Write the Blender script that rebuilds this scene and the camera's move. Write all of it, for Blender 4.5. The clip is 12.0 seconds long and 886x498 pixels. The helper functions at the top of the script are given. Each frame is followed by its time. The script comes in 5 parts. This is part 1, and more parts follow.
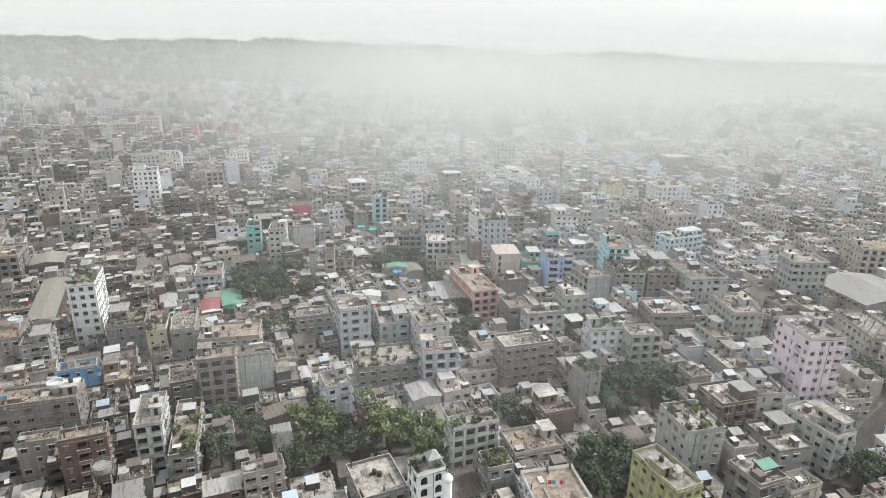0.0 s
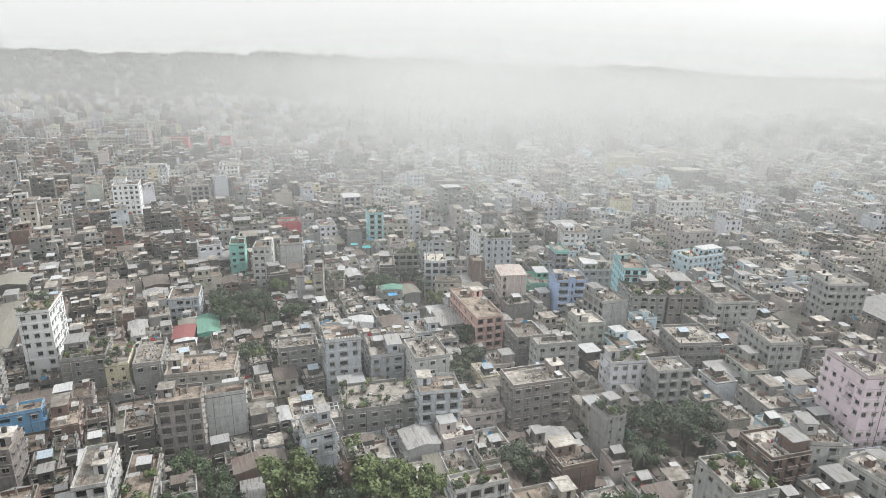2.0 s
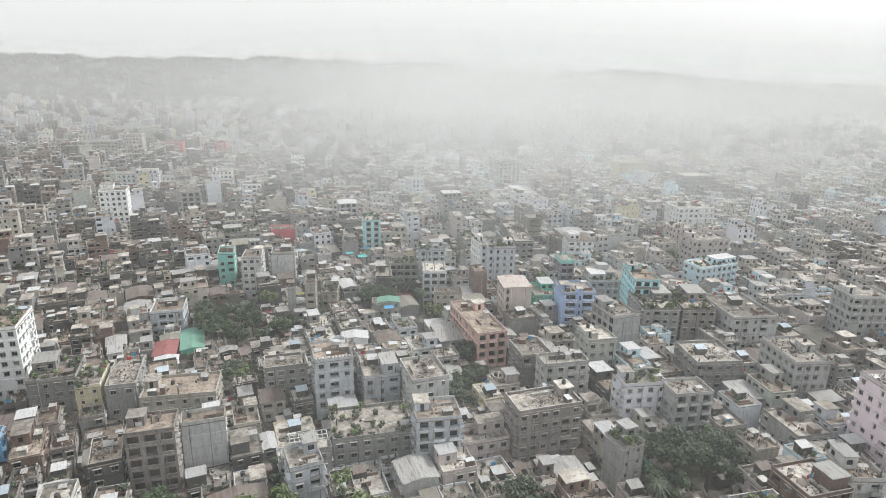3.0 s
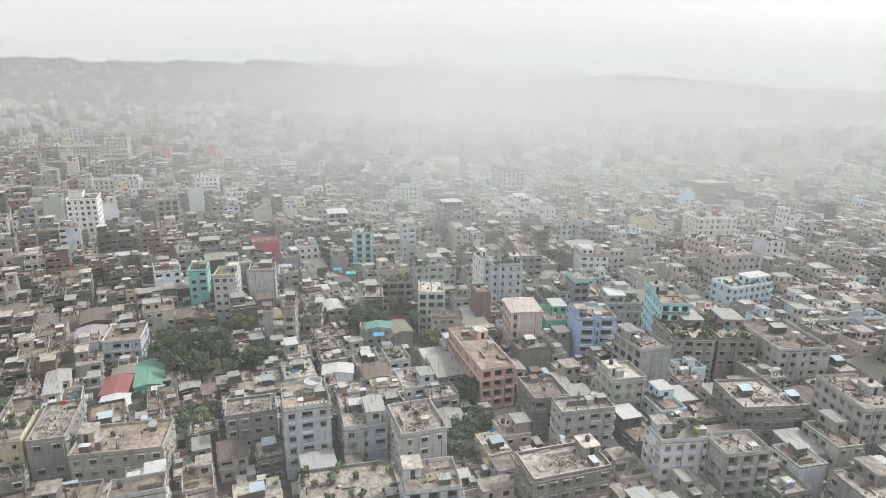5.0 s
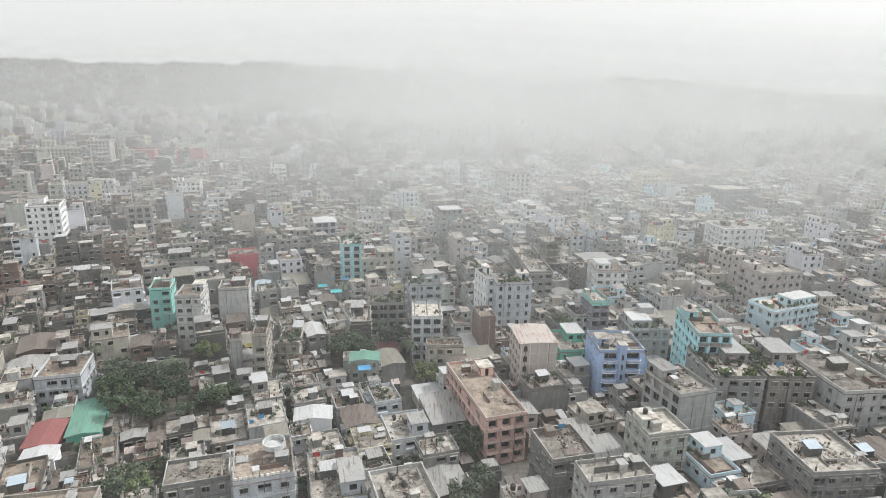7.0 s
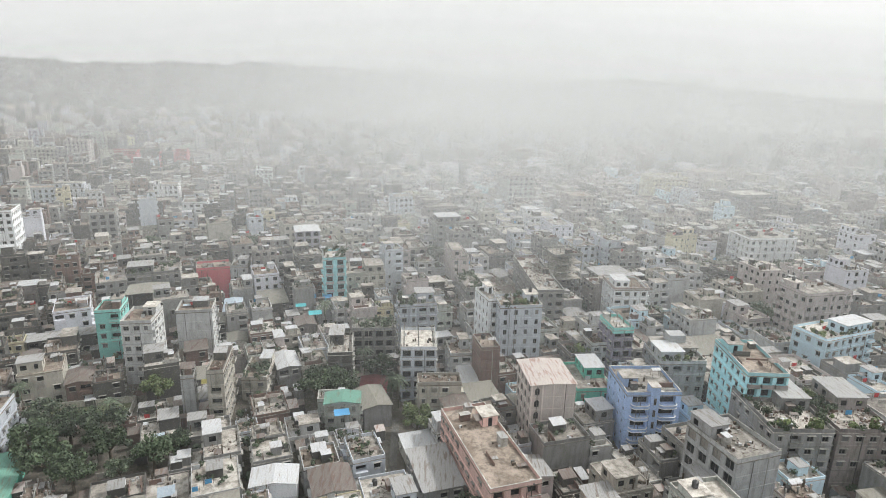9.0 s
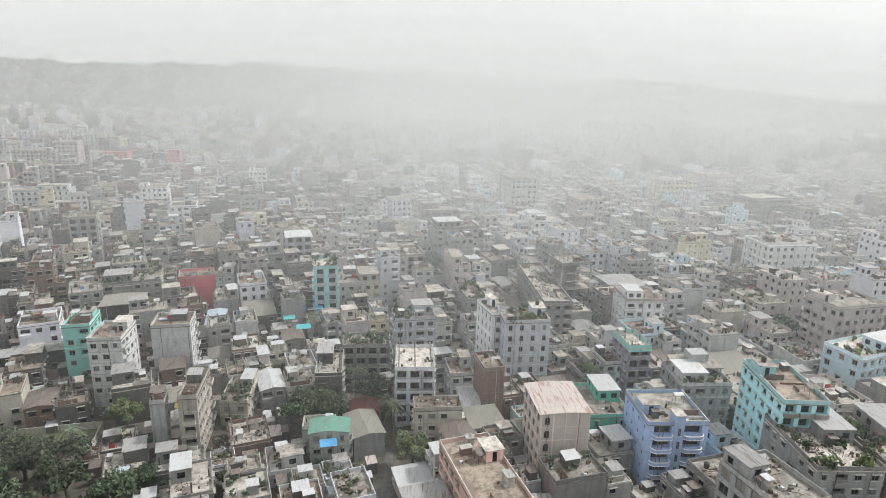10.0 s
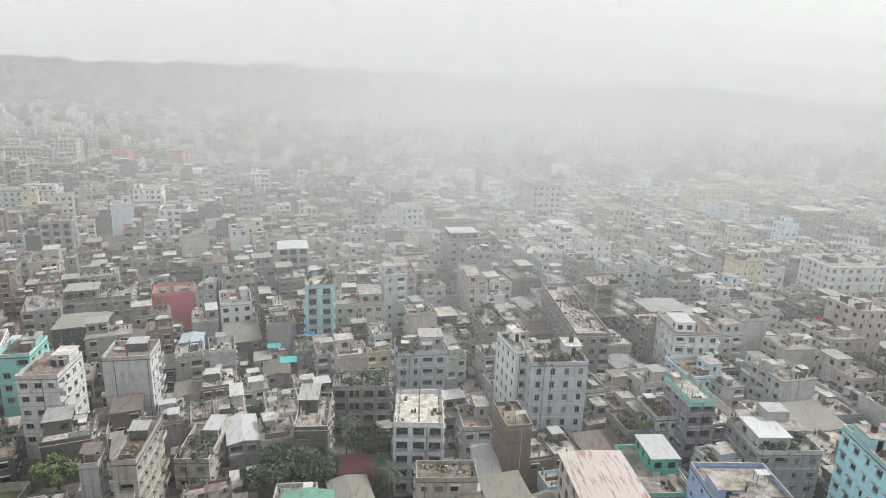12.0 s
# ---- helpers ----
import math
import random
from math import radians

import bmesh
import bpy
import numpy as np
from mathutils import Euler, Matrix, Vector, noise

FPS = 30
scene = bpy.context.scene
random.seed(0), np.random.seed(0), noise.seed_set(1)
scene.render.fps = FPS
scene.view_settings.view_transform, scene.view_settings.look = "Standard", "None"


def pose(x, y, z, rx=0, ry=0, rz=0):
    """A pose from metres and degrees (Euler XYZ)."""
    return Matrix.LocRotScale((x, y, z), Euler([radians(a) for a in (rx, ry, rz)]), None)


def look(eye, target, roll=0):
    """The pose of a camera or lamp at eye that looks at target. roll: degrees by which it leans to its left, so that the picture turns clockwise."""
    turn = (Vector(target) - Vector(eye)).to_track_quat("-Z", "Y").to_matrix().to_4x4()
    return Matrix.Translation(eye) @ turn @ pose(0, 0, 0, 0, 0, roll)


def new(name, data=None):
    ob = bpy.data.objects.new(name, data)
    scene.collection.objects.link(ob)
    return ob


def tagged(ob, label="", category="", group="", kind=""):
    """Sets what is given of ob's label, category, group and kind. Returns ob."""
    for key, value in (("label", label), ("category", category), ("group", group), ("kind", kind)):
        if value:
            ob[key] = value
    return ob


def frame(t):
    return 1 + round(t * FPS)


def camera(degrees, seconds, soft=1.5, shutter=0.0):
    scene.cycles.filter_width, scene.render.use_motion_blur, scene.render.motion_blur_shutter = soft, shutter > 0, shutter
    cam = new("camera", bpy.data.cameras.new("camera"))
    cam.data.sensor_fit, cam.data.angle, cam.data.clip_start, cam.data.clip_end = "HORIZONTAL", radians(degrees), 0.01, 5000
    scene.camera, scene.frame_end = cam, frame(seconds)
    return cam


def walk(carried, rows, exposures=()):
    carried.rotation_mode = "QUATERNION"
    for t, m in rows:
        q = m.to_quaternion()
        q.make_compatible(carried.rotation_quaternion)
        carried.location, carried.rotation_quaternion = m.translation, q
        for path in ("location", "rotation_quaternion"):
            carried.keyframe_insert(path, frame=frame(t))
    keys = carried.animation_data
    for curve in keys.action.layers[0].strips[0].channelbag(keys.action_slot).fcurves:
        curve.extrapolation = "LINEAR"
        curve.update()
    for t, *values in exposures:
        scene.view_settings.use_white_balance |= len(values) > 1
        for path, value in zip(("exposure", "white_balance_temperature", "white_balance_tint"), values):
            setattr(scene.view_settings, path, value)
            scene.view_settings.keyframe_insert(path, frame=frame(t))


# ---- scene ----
cam = camera(71.9, 12.0, soft=0.9)
METRES, EYE, TILT, LEAN, TURN = 170.0, 103.0, -18.8, -1.0, 0.0
ROWS = [
    (0.0, 0.0, 0.0, 0.0, 0.0, 0.0, -0.0),
    (0.5, -0.0004, 0.0288, 0.0018, -0.03, 0.38, 0.0),
    (1.0, -0.0007, 0.0613, 0.0053, -0.03, 0.72, -0.0),
    (1.5, -0.001, 0.0969, 0.0096, -0.09, 1.04, 0.02),
    (2.0, -0.0007, 0.1348, 0.015, -0.09, 1.34, 0.03),
    (2.5, -0.0, 0.1745, 0.0209, -0.09, 1.61, 0.03),
    (3.0, 0.0009, 0.2153, 0.0275, -0.08, 1.83, 0.03),
    (5.0, 0.0063, 0.3845, 0.0574, -0.03, 2.39, -0.05),
    (5.5, 0.0073, 0.4271, 0.0653, -0.04, 2.51, -0.07),
    (6.0, 0.0089, 0.4703, 0.073, -0.03, 2.64, -0.08),
    (6.5, 0.0103, 0.5134, 0.0811, -0.03, 2.74, -0.11),
    (7.0, 0.0112, 0.5578, 0.0889, -0.02, 2.75, -0.17),
    (9.0, 0.017, 0.728, 0.1203, -0.16, 3.01, -0.32),
    (9.5, 0.0182, 0.7706, 0.1285, -0.14, 3.08, -0.34),
    (10.0, 0.0191, 0.8135, 0.1364, -0.13, 3.18, -0.37),
    (10.5, 0.0202, 0.8563, 0.1442, -0.12, 3.25, -0.4),
    (11.0, 0.0211, 0.8992, 0.1523, -0.12, 3.33, -0.43),
    (11.5, 0.0223, 0.942, 0.1602, -0.09, 3.4, -0.46),
    (12.0, 0.0194, 0.9848, 0.1688, 1.13, 3.57, -1.41),
]
walk(cam, [(t, pose(0, 0, EYE, TILT, LEAN, TURN) @ pose(METRES * x, METRES * y, METRES * z, 90 + pitch, roll, yaw)) for t, x, y, z, yaw, pitch, roll in ROWS],
     [(0, 0.46), (3, 0.41), (6, 0.36), (12, 0.32)])

# ---------------------------------------------------------------- light
SUN_AZ, SUN_EL = 70.0, 46.0      # degrees: azimuth from north (+y) towards east (+x)
world = bpy.data.worlds.new("hazy_sky")
scene.world = world
world.use_nodes = True
wt = world.node_tree
wt.nodes.clear()
sky = wt.nodes.new("ShaderNodeTexSky")
sky.sky_type = "NISHITA"
sky.sun_disc = False
sky.sun_elevation = radians(SUN_EL)
sky.sun_rotation = radians(SUN_AZ)
sky.air_density, sky.dust_density, sky.ozone_density = 1.6, 5.0, 2.0
grey = wt.nodes.new("ShaderNodeHueSaturation")
grey.inputs["Saturation"].default_value = 0.06
back = wt.nodes.new("ShaderNodeBackground")
back.inputs["Strength"].default_value = 0.132
wout = wt.nodes.new("ShaderNodeOutputWorld")
veil = wt.nodes.new("ShaderNodeMix")     # smog whitens the whole dome evenly
veil.data_type = "RGBA"
veil.inputs[0].default_value = 0.7
veil.inputs[7].default_value = (6.5, 6.6, 6.6, 1)
wt.links.new(sky.outputs[0], grey.inputs["Color"])
wt.links.new(grey.outputs[0], veil.inputs[6])
wt.links.new(veil.outputs[2], back.inputs["Color"])
wt.links.new(back.outputs[0], wout.inputs["Surface"])

sun_data = bpy.data.lights.new("sun", "SUN")
sun_data.energy, sun_data.angle, sun_data.color = 2.6, radians(4.0), (1.0, 0.985, 0.955)
sun = new("sun", sun_data)
sun.matrix_world = look((0, 0, 0), (-math.sin(radians(SUN_AZ)) * math.cos(radians(SUN_EL)),
                                    -math.cos(radians(SUN_AZ)) * math.cos(radians(SUN_EL)), -math.sin(radians(SUN_EL))))

# ---------------------------------------------------------------- materials
def shader(name, rough=0.85, spec=0.25):
    m = bpy.data.materials.new(name)
    m.use_nodes = True
    nt = m.node_tree
    b = nt.nodes["Principled BSDF"]
    b.inputs["Roughness"].default_value = rough
    b.inputs["Specular IOR Level"].default_value = spec
    return m, nt, b


def mixc(nt, fac, a, b, blend="MIX"):
    n = nt.nodes.new("ShaderNodeMix")
    n.data_type, n.blend_type = "RGBA", blend
    for sock, val in ((n.inputs[0], fac), (n.inputs[6], a), (n.inputs[7], b)):
        if hasattr(val, "is_linked"):
            nt.links.new(val, sock)
        elif sock is n.inputs[0]:
            sock.default_value = val
        else:
            sock.default_value = (*val, 1)
    return n.outputs[2]


def noisy(nt, scale, detail=4, stretch=(1, 1, 1), rough=0.6):
    geo = nt.nodes.new("ShaderNodeNewGeometry")
    mp = nt.nodes.new("ShaderNodeMapping")
    mp.inputs["Scale"].default_value = stretch
    nz = nt.nodes.new("ShaderNodeTexNoise")
    nz.inputs["Scale"].default_value, nz.inputs["Detail"].default_value = scale, detail
    nz.inputs["Roughness"].default_value = rough
    nt.links.new(geo.outputs["Position"], mp.inputs["Vector"])
    nt.links.new(mp.outputs[0], nz.inputs["Vector"])
    return nz.outputs["Fac"]


def ramp(nt, fac, lo, hi, a=0.0, b=1.0):
    n = nt.nodes.new("ShaderNodeMapRange")
    n.inputs[1].default_value, n.inputs[2].default_value = lo, hi
    n.inputs[3].default_value, n.inputs[4].default_value = a, b
    nt.links.new(fac, n.inputs[0])
    return n.outputs[0]


def bump(nt, b, fac, strength, dist):
    n = nt.nodes.new("ShaderNodeBump")
    n.inputs["Strength"].default_value, n.inputs["Distance"].default_value = strength, dist
    nt.links.new(fac, n.inputs["Height"])
    nt.links.new(n.outputs[0], b.inputs["Normal"])


def per_object(nt, col, amount):
    info = nt.nodes.new("ShaderNodeObjectInfo")
    hs = nt.nodes.new("ShaderNodeHueSaturation")
    nt.links.new(ramp(nt, info.outputs["Random"], 0, 1, 1 - amount, 1 + amount), hs.inputs["Value"])
    nt.links.new(col, hs.inputs["Color"])
    return hs.outputs[0]


def paint(name, rgb, dirt=0.5):
    """Weathered plaster: rain streaks, blotches and fine grain."""
    m, nt, b = shader(name, 0.88, 0.2)
    streak = ramp(nt, noisy(nt, 1.0, 5, (1.3, 1.3, 0.16)), 0.47, 0.68)
    blot = ramp(nt, noisy(nt, 0.45, 6), 0.46, 0.72)
    fine = noisy(nt, 9.0, 3)
    grime = tuple(0.35 * c + 0.05 for c in rgb)
    c1 = mixc(nt, ramp(nt, streak, 0, 1, 0, dirt), rgb, grime)
    c2 = mixc(nt, ramp(nt, blot, 0, 1, 0, dirt * 0.75), c1, (0.15, 0.14, 0.12))
    thin = ramp(nt, noisy(nt, 1.0, 5, (2.2, 2.2, 0.35)), 0.53, 0.74)
    c3 = mixc(nt, ramp(nt, fine, 0.3, 0.7, 0, 0.25), c2, tuple(0.8 * c for c in rgb))
    c3 = mixc(nt, ramp(nt, thin, 0, 1, 0, dirt * 0.6), c3, (0.09, 0.085, 0.075))
    nt.links.new(per_object(nt, c3, 0.22), b.inputs["Base Color"])
    bump(nt, b, fine, 0.3, 0.02)
    return m


def concrete(name, light, dark, patch):
    """Roof slab: rain-stained cement with pale and black patches."""
    m, nt, b = shader(name, 0.92, 0.15)
    big = ramp(nt, noisy(nt, 0.22, 7, rough=0.65), 0.42, 0.62)
    mid = ramp(nt, noisy(nt, 0.8, 7, rough=0.72), 0.46, 0.6)
    fine = noisy(nt, 5.0, 4)
    c1 = mixc(nt, big, light, dark)
    c2 = mixc(nt, ramp(nt, mid, 0, 1, 0, 0.75), c1, patch)
    c3 = mixc(nt, ramp(nt, fine, 0.35, 0.7, 0, 0.35), c2, tuple(0.5 * c for c in light))
    nt.links.new(per_object(nt, c3, 0.36), b.inputs["Base Color"])
    bump(nt, b, fine, 0.4, 0.03)
    return m


def tin(name, rgb, rust, amount):
    """Corrugated sheet with rust running down it."""
    m, nt, b = shader(name, 0.6, 0.4)
    b.inputs["Metallic"].default_value = 0.15
    tc = nt.nodes.new("ShaderNodeTexCoord")
    wv = nt.nodes.new("ShaderNodeTexWave")
    wv.bands_direction = "X"
    wv.inputs["Scale"].default_value = 2.2
    nt.links.new(tc.outputs["Object"], wv.inputs["Vector"])
    mp = nt.nodes.new("ShaderNodeMapping")
    mp.inputs["Scale"].default_value = (2.2, 0.28, 1.0)
    nz = nt.nodes.new("ShaderNodeTexNoise")
    nz.inputs["Scale"].default_value, nz.inputs["Detail"].default_value = 1.0, 6
    nt.links.new(tc.outputs["Object"], mp.inputs["Vector"])
    nt.links.new(mp.outputs[0], nz.inputs["Vector"])
    spots = ramp(nt, nz.outputs["Fac"], 0.62 - 0.25 * amount, 0.72 - 0.18 * amount)
    fine = noisy(nt, 3.0, 4)
    c1 = mixc(nt, ramp(nt, fine, 0.35, 0.65, 0, 0.4), rgb, tuple(0.6 * c for c in rgb))
    c2 = mixc(nt, ramp(nt, spots, 0, 1, 0, 0.85), c1, rust)
    c3 = mixc(nt, ramp(nt, wv.outputs["Fac"], 0, 1, 0, 0.25), c2, tuple(0.4 * c for c in rgb))
    nt.links.new(per_object(nt, c3, 0.18), b.inputs["Base Color"])
    bump(nt, b, wv.outputs["Fac"], 0.6, 0.05)
    return m


def leafy(name, rgb, other):
    m, nt, b = shader(name, 0.6, 0.3)
    geo = nt.nodes.new("ShaderNodeNewGeometry")
    info = nt.nodes.new("ShaderNodeObjectInfo")
    c1 = mixc(nt, geo.outputs["Random Per Island"], rgb, other)
    c2 = mixc(nt, ramp(nt, noisy(nt, 0.7, 3), 0.4, 0.65), c1, tuple(0.5 * c for c in rgb))
    hs = nt.nodes.new("ShaderNodeHueSaturation")
    nt.links.new(ramp(nt, info.outputs["Random"], 0, 1, 0.75, 1.25), hs.inputs["Value"])
    nt.links.new(c2, hs.inputs["Color"])
    nt.links.new(hs.outputs[0], b.inputs["Base Color"])
    return m


COLOURS = {
    "white": (0.80, 0.82, 0.83), "cream": (0.47, 0.445, 0.39), "grey": (0.275, 0.278, 0.275), "dgrey": (0.105, 0.104, 0.10),
    "greywhite": (0.48, 0.49, 0.49), "bluewhite": (0.56, 0.60, 0.65), "greenwhite": (0.46, 0.49, 0.45), "pink": (0.74, 0.51, 0.46),
    "pinkwhite": (0.53, 0.48, 0.47), "pinkgrey": (0.285, 0.258, 0.25), "lavender": (0.68, 0.58, 0.64), "lavwhite": (0.68, 0.69, 0.75),
    "blue": (0.36, 0.49, 0.74), "skyblue": (0.18, 0.43, 0.70), "lightblue": (0.58, 0.74, 0.83), "cyan": (0.42, 0.72, 0.77),
    "teal": (0.28, 0.63, 0.58), "aqua": (0.32, 0.60, 0.64), "green": (0.15, 0.50, 0.39), "yellow": (0.60, 0.55, 0.39),
    "olive": (0.42, 0.43, 0.23), "beige": (0.64, 0.58, 0.54), "red": (0.54, 0.15, 0.17), "brick": (0.20, 0.135, 0.115),
    "purple": (0.27, 0.25, 0.32), "lilac": (0.46, 0.45, 0.52),
}
WORDS = {"dgrey": "dark grey", "greywhite": "pale grey", "bluewhite": "bluish white", "greenwhite": "greenish white", "pinkwhite": "pinkish white",
         "pinkgrey": "pinkish grey", "lavwhite": "pale lavender", "skyblue": "bright blue", "lightblue": "light blue", "brick": "bare brick-brown"}
DIRT = {"white": 0.14, "greywhite": 0.5, "bluewhite": 0.45, "cream": 0.55, "pinkwhite": 0.5, "greenwhite": 0.55, "grey": 0.65, "lightblue": 0.2, "cyan": 0.15, "lavender": 0.2, "blue": 0.3, "pink": 0.25, "beige": 0.25, "red": 0.25, "teal": 0.25,
        "skyblue": 0.25, "aqua": 0.3, "green": 0.3, "yellow": 0.35, "lavwhite": 0.3}
PAINT = {k: paint("paint_" + k, v, DIRT.get(k, 0.85)) for k, v in COLOURS.items()}
ROOF = [concrete("roof_cement", (0.39, 0.365, 0.33), (0.215, 0.195, 0.172), (0.095, 0.083, 0.07)),
        concrete("roof_pale", (0.50, 0.475, 0.435), (0.32, 0.295, 0.26), (0.145, 0.128, 0.108)),
        concrete("roof_brown", (0.29, 0.245, 0.205), (0.165, 0.133, 0.107), (0.085, 0.07, 0.057))]
LEDGE = concrete("ledge_cement", (0.45, 0.44, 0.41), (0.28, 0.27, 0.25), (0.18, 0.17, 0.15))
TIN = [tin("tin_grey", (0.36, 0.36, 0.355), (0.17, 0.13, 0.105), 0.35), tin("tin_white", (0.54, 0.55, 0.56), (0.34, 0.31, 0.28), 0.3),
       tin("tin_rust", (0.19, 0.165, 0.15), (0.13, 0.085, 0.065), 0.55), tin("tin_beige", (0.50, 0.45, 0.42), (0.27, 0.15, 0.115), 0.42),
       tin("tin_red", (0.30, 0.11, 0.11), (0.20, 0.10, 0.08), 0.3), tin("tin_green", (0.16, 0.34, 0.27), (0.17, 0.19, 0.15), 0.3),
       tin("tin_blue", (0.42, 0.50, 0.57), (0.5, 0.5, 0.5), 0.2), tin("tin_khaki", (0.27, 0.26, 0.225), (0.18, 0.16, 0.13), 0.4)]
# dark panes; also backs balcony bays, its dark colour standing for their shade
GLASS, _nt, _b = shader("window_and_bay_dark", 0.35, 0.2)
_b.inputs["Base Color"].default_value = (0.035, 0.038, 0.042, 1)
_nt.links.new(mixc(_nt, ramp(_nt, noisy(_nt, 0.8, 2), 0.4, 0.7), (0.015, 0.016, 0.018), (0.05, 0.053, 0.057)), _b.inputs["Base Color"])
PANE, _nt, _b = shader("window_grey", 0.3, 0.5)
_nt.links.new(mixc(_nt, noisy(_nt, 1.5, 2), (0.10, 0.105, 0.11), (0.17, 0.175, 0.18)), _b.inputs["Base Color"])
SHUTTER, _nt, _b = shader("window_shutter", 0.7, 0.3)
_nt.links.new(mixc(_nt, noisy(_nt, 2.5, 3), (0.30, 0.29, 0.27), (0.18, 0.16, 0.14)), _b.inputs["Base Color"])
FRAME, _nt, _b = shader("window_frame", 0.6)
_nt.links.new(mixc(_nt, noisy(_nt, 2.0), (0.26, 0.26, 0.25), (0.12, 0.115, 0.11)), _b.inputs["Base Color"])
# back of open storeys: the shade inside is put into the colour
GLOOM, _nt, _b = shader("shaded_inside", 0.95)
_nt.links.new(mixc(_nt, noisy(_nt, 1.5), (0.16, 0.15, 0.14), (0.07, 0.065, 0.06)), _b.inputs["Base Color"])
PLASTIC, _nt, _b = shader("tank_plastic", 0.45, 0.4)
_nt.links.new(mixc(_nt, noisy(_nt, 3.0), (0.03, 0.03, 0.032), (0.06, 0.06, 0.06)), _b.inputs["Base Color"])
RUBBLE = concrete("rubble", (0.34, 0.29, 0.25), (0.22, 0.15, 0.12), (0.42, 0.40, 0.37))
SOIL = concrete("soil", (0.13, 0.115, 0.10), (0.08, 0.07, 0.06), (0.05, 0.055, 0.04))
LEAF = [leafy("leaves_dark", (0.045, 0.068, 0.038), (0.10, 0.135, 0.07)), leafy("leaves_bright", (0.12, 0.165, 0.065), (0.21, 0.25, 0.11)),
        leafy("leaves_grey", (0.075, 0.10, 0.065), (0.12, 0.145, 0.09))]
BARK, _nt, _b = shader("bark", 0.95, 0.1)
_nt.links.new(mixc(_nt, noisy(_nt, 4.0, 5, (1, 1, 0.3)), (0.16, 0.13, 0.10), (0.07, 0.06, 0.05)), _b.inputs["Base Color"])
CLOTH = {}
for _k, _v in (("red", (0.55, 0.08, 0.08)), ("yellow", (0.62, 0.55, 0.2)), ("blue", (0.12, 0.36, 0.62)), ("white", (0.7, 0.7, 0.7)), ("teal", (0.10, 0.42, 0.45))):
    CLOTH[_k], _nt, _b = shader("cloth_" + _k, 0.9, 0.1)
    _nt.links.new(mixc(_nt, noisy(_nt, 3.0, 4), _v, tuple(0.65 * c for c in _v)), _b.inputs["Base Color"])

# ---------------------------------------------------------------- mesh tools
class Build:
    """Collects faces, then makes one mesh of them."""
    def __init__(self):
        self.v, self.f, self.m = [], [], []

    def face(self, pts, mat=0):
        i = len(self.v)
        self.v.extend(pts)
        self.f.append(tuple(range(i, i + len(pts))))
        self.m.append(mat)

    def box(self, x0, y0, z0, x1, y1, z1, mat=0, bottom=False):
        i = len(self.v)
        self.v.extend([(x0, y0, z0), (x1, y0, z0), (x1, y1, z0), (x0, y1, z0), (x0, y0, z1), (x1, y0, z1), (x1, y1, z1), (x0, y1, z1)])
        fs = [(4, 5, 6, 7), (0, 1, 5, 4), (1, 2, 6, 5), (2, 3, 7, 6), (3, 0, 4, 7)] + ([(3, 2, 1, 0)] if bottom else [])
        for q in fs:
            self.f.append(tuple(i + k for k in q))
            self.m.append(mat)

    def tube(self, p, q, r0, r1, sides=6, mat=0, cap=True):
        p, q = Vector(p), Vector(q)
        a = (q - p).normalized()
        u = a.orthogonal().normalized()
        w = a.cross(u)
        i = len(self.v)
        for k in range(sides):
            t = 2 * math.pi * k / sides
            d = u * math.cos(t) + w * math.sin(t)
            self.v.extend([tuple(p + d * r0), tuple(q + d * r1)])
        for k in range(sides):
            n = (k + 1) % sides
            self.f.append((i + 2 * k, i + 2 * n, i + 2 * n + 1, i + 2 * k + 1))
            self.m.append(mat)
        if cap:
            self.f.append(tuple(i + 2 * k + 1 for k in range(sides)))
            self.m.append(mat)

    def mesh(self, name, mats):
        me = bpy.data.meshes.new(name)
        me.from_pydata(self.v, [], self.f)
        for m in mats:
            me.materials.append(m)
        me.polygons.foreach_set("material_index", self.m)
        me.update()
        return me


def put(name, me, parent=None, at=None, label=""):
    ob = new(name, me)
    if parent:
        ob.parent = parent
    if at is not None:
        ob.matrix_basis = at
    if label:
        tagged(ob, label)
    return ob


# ---------------------------------------------------------------- windows, shared by all houses
WIN = {}
DEPTH = 0.22


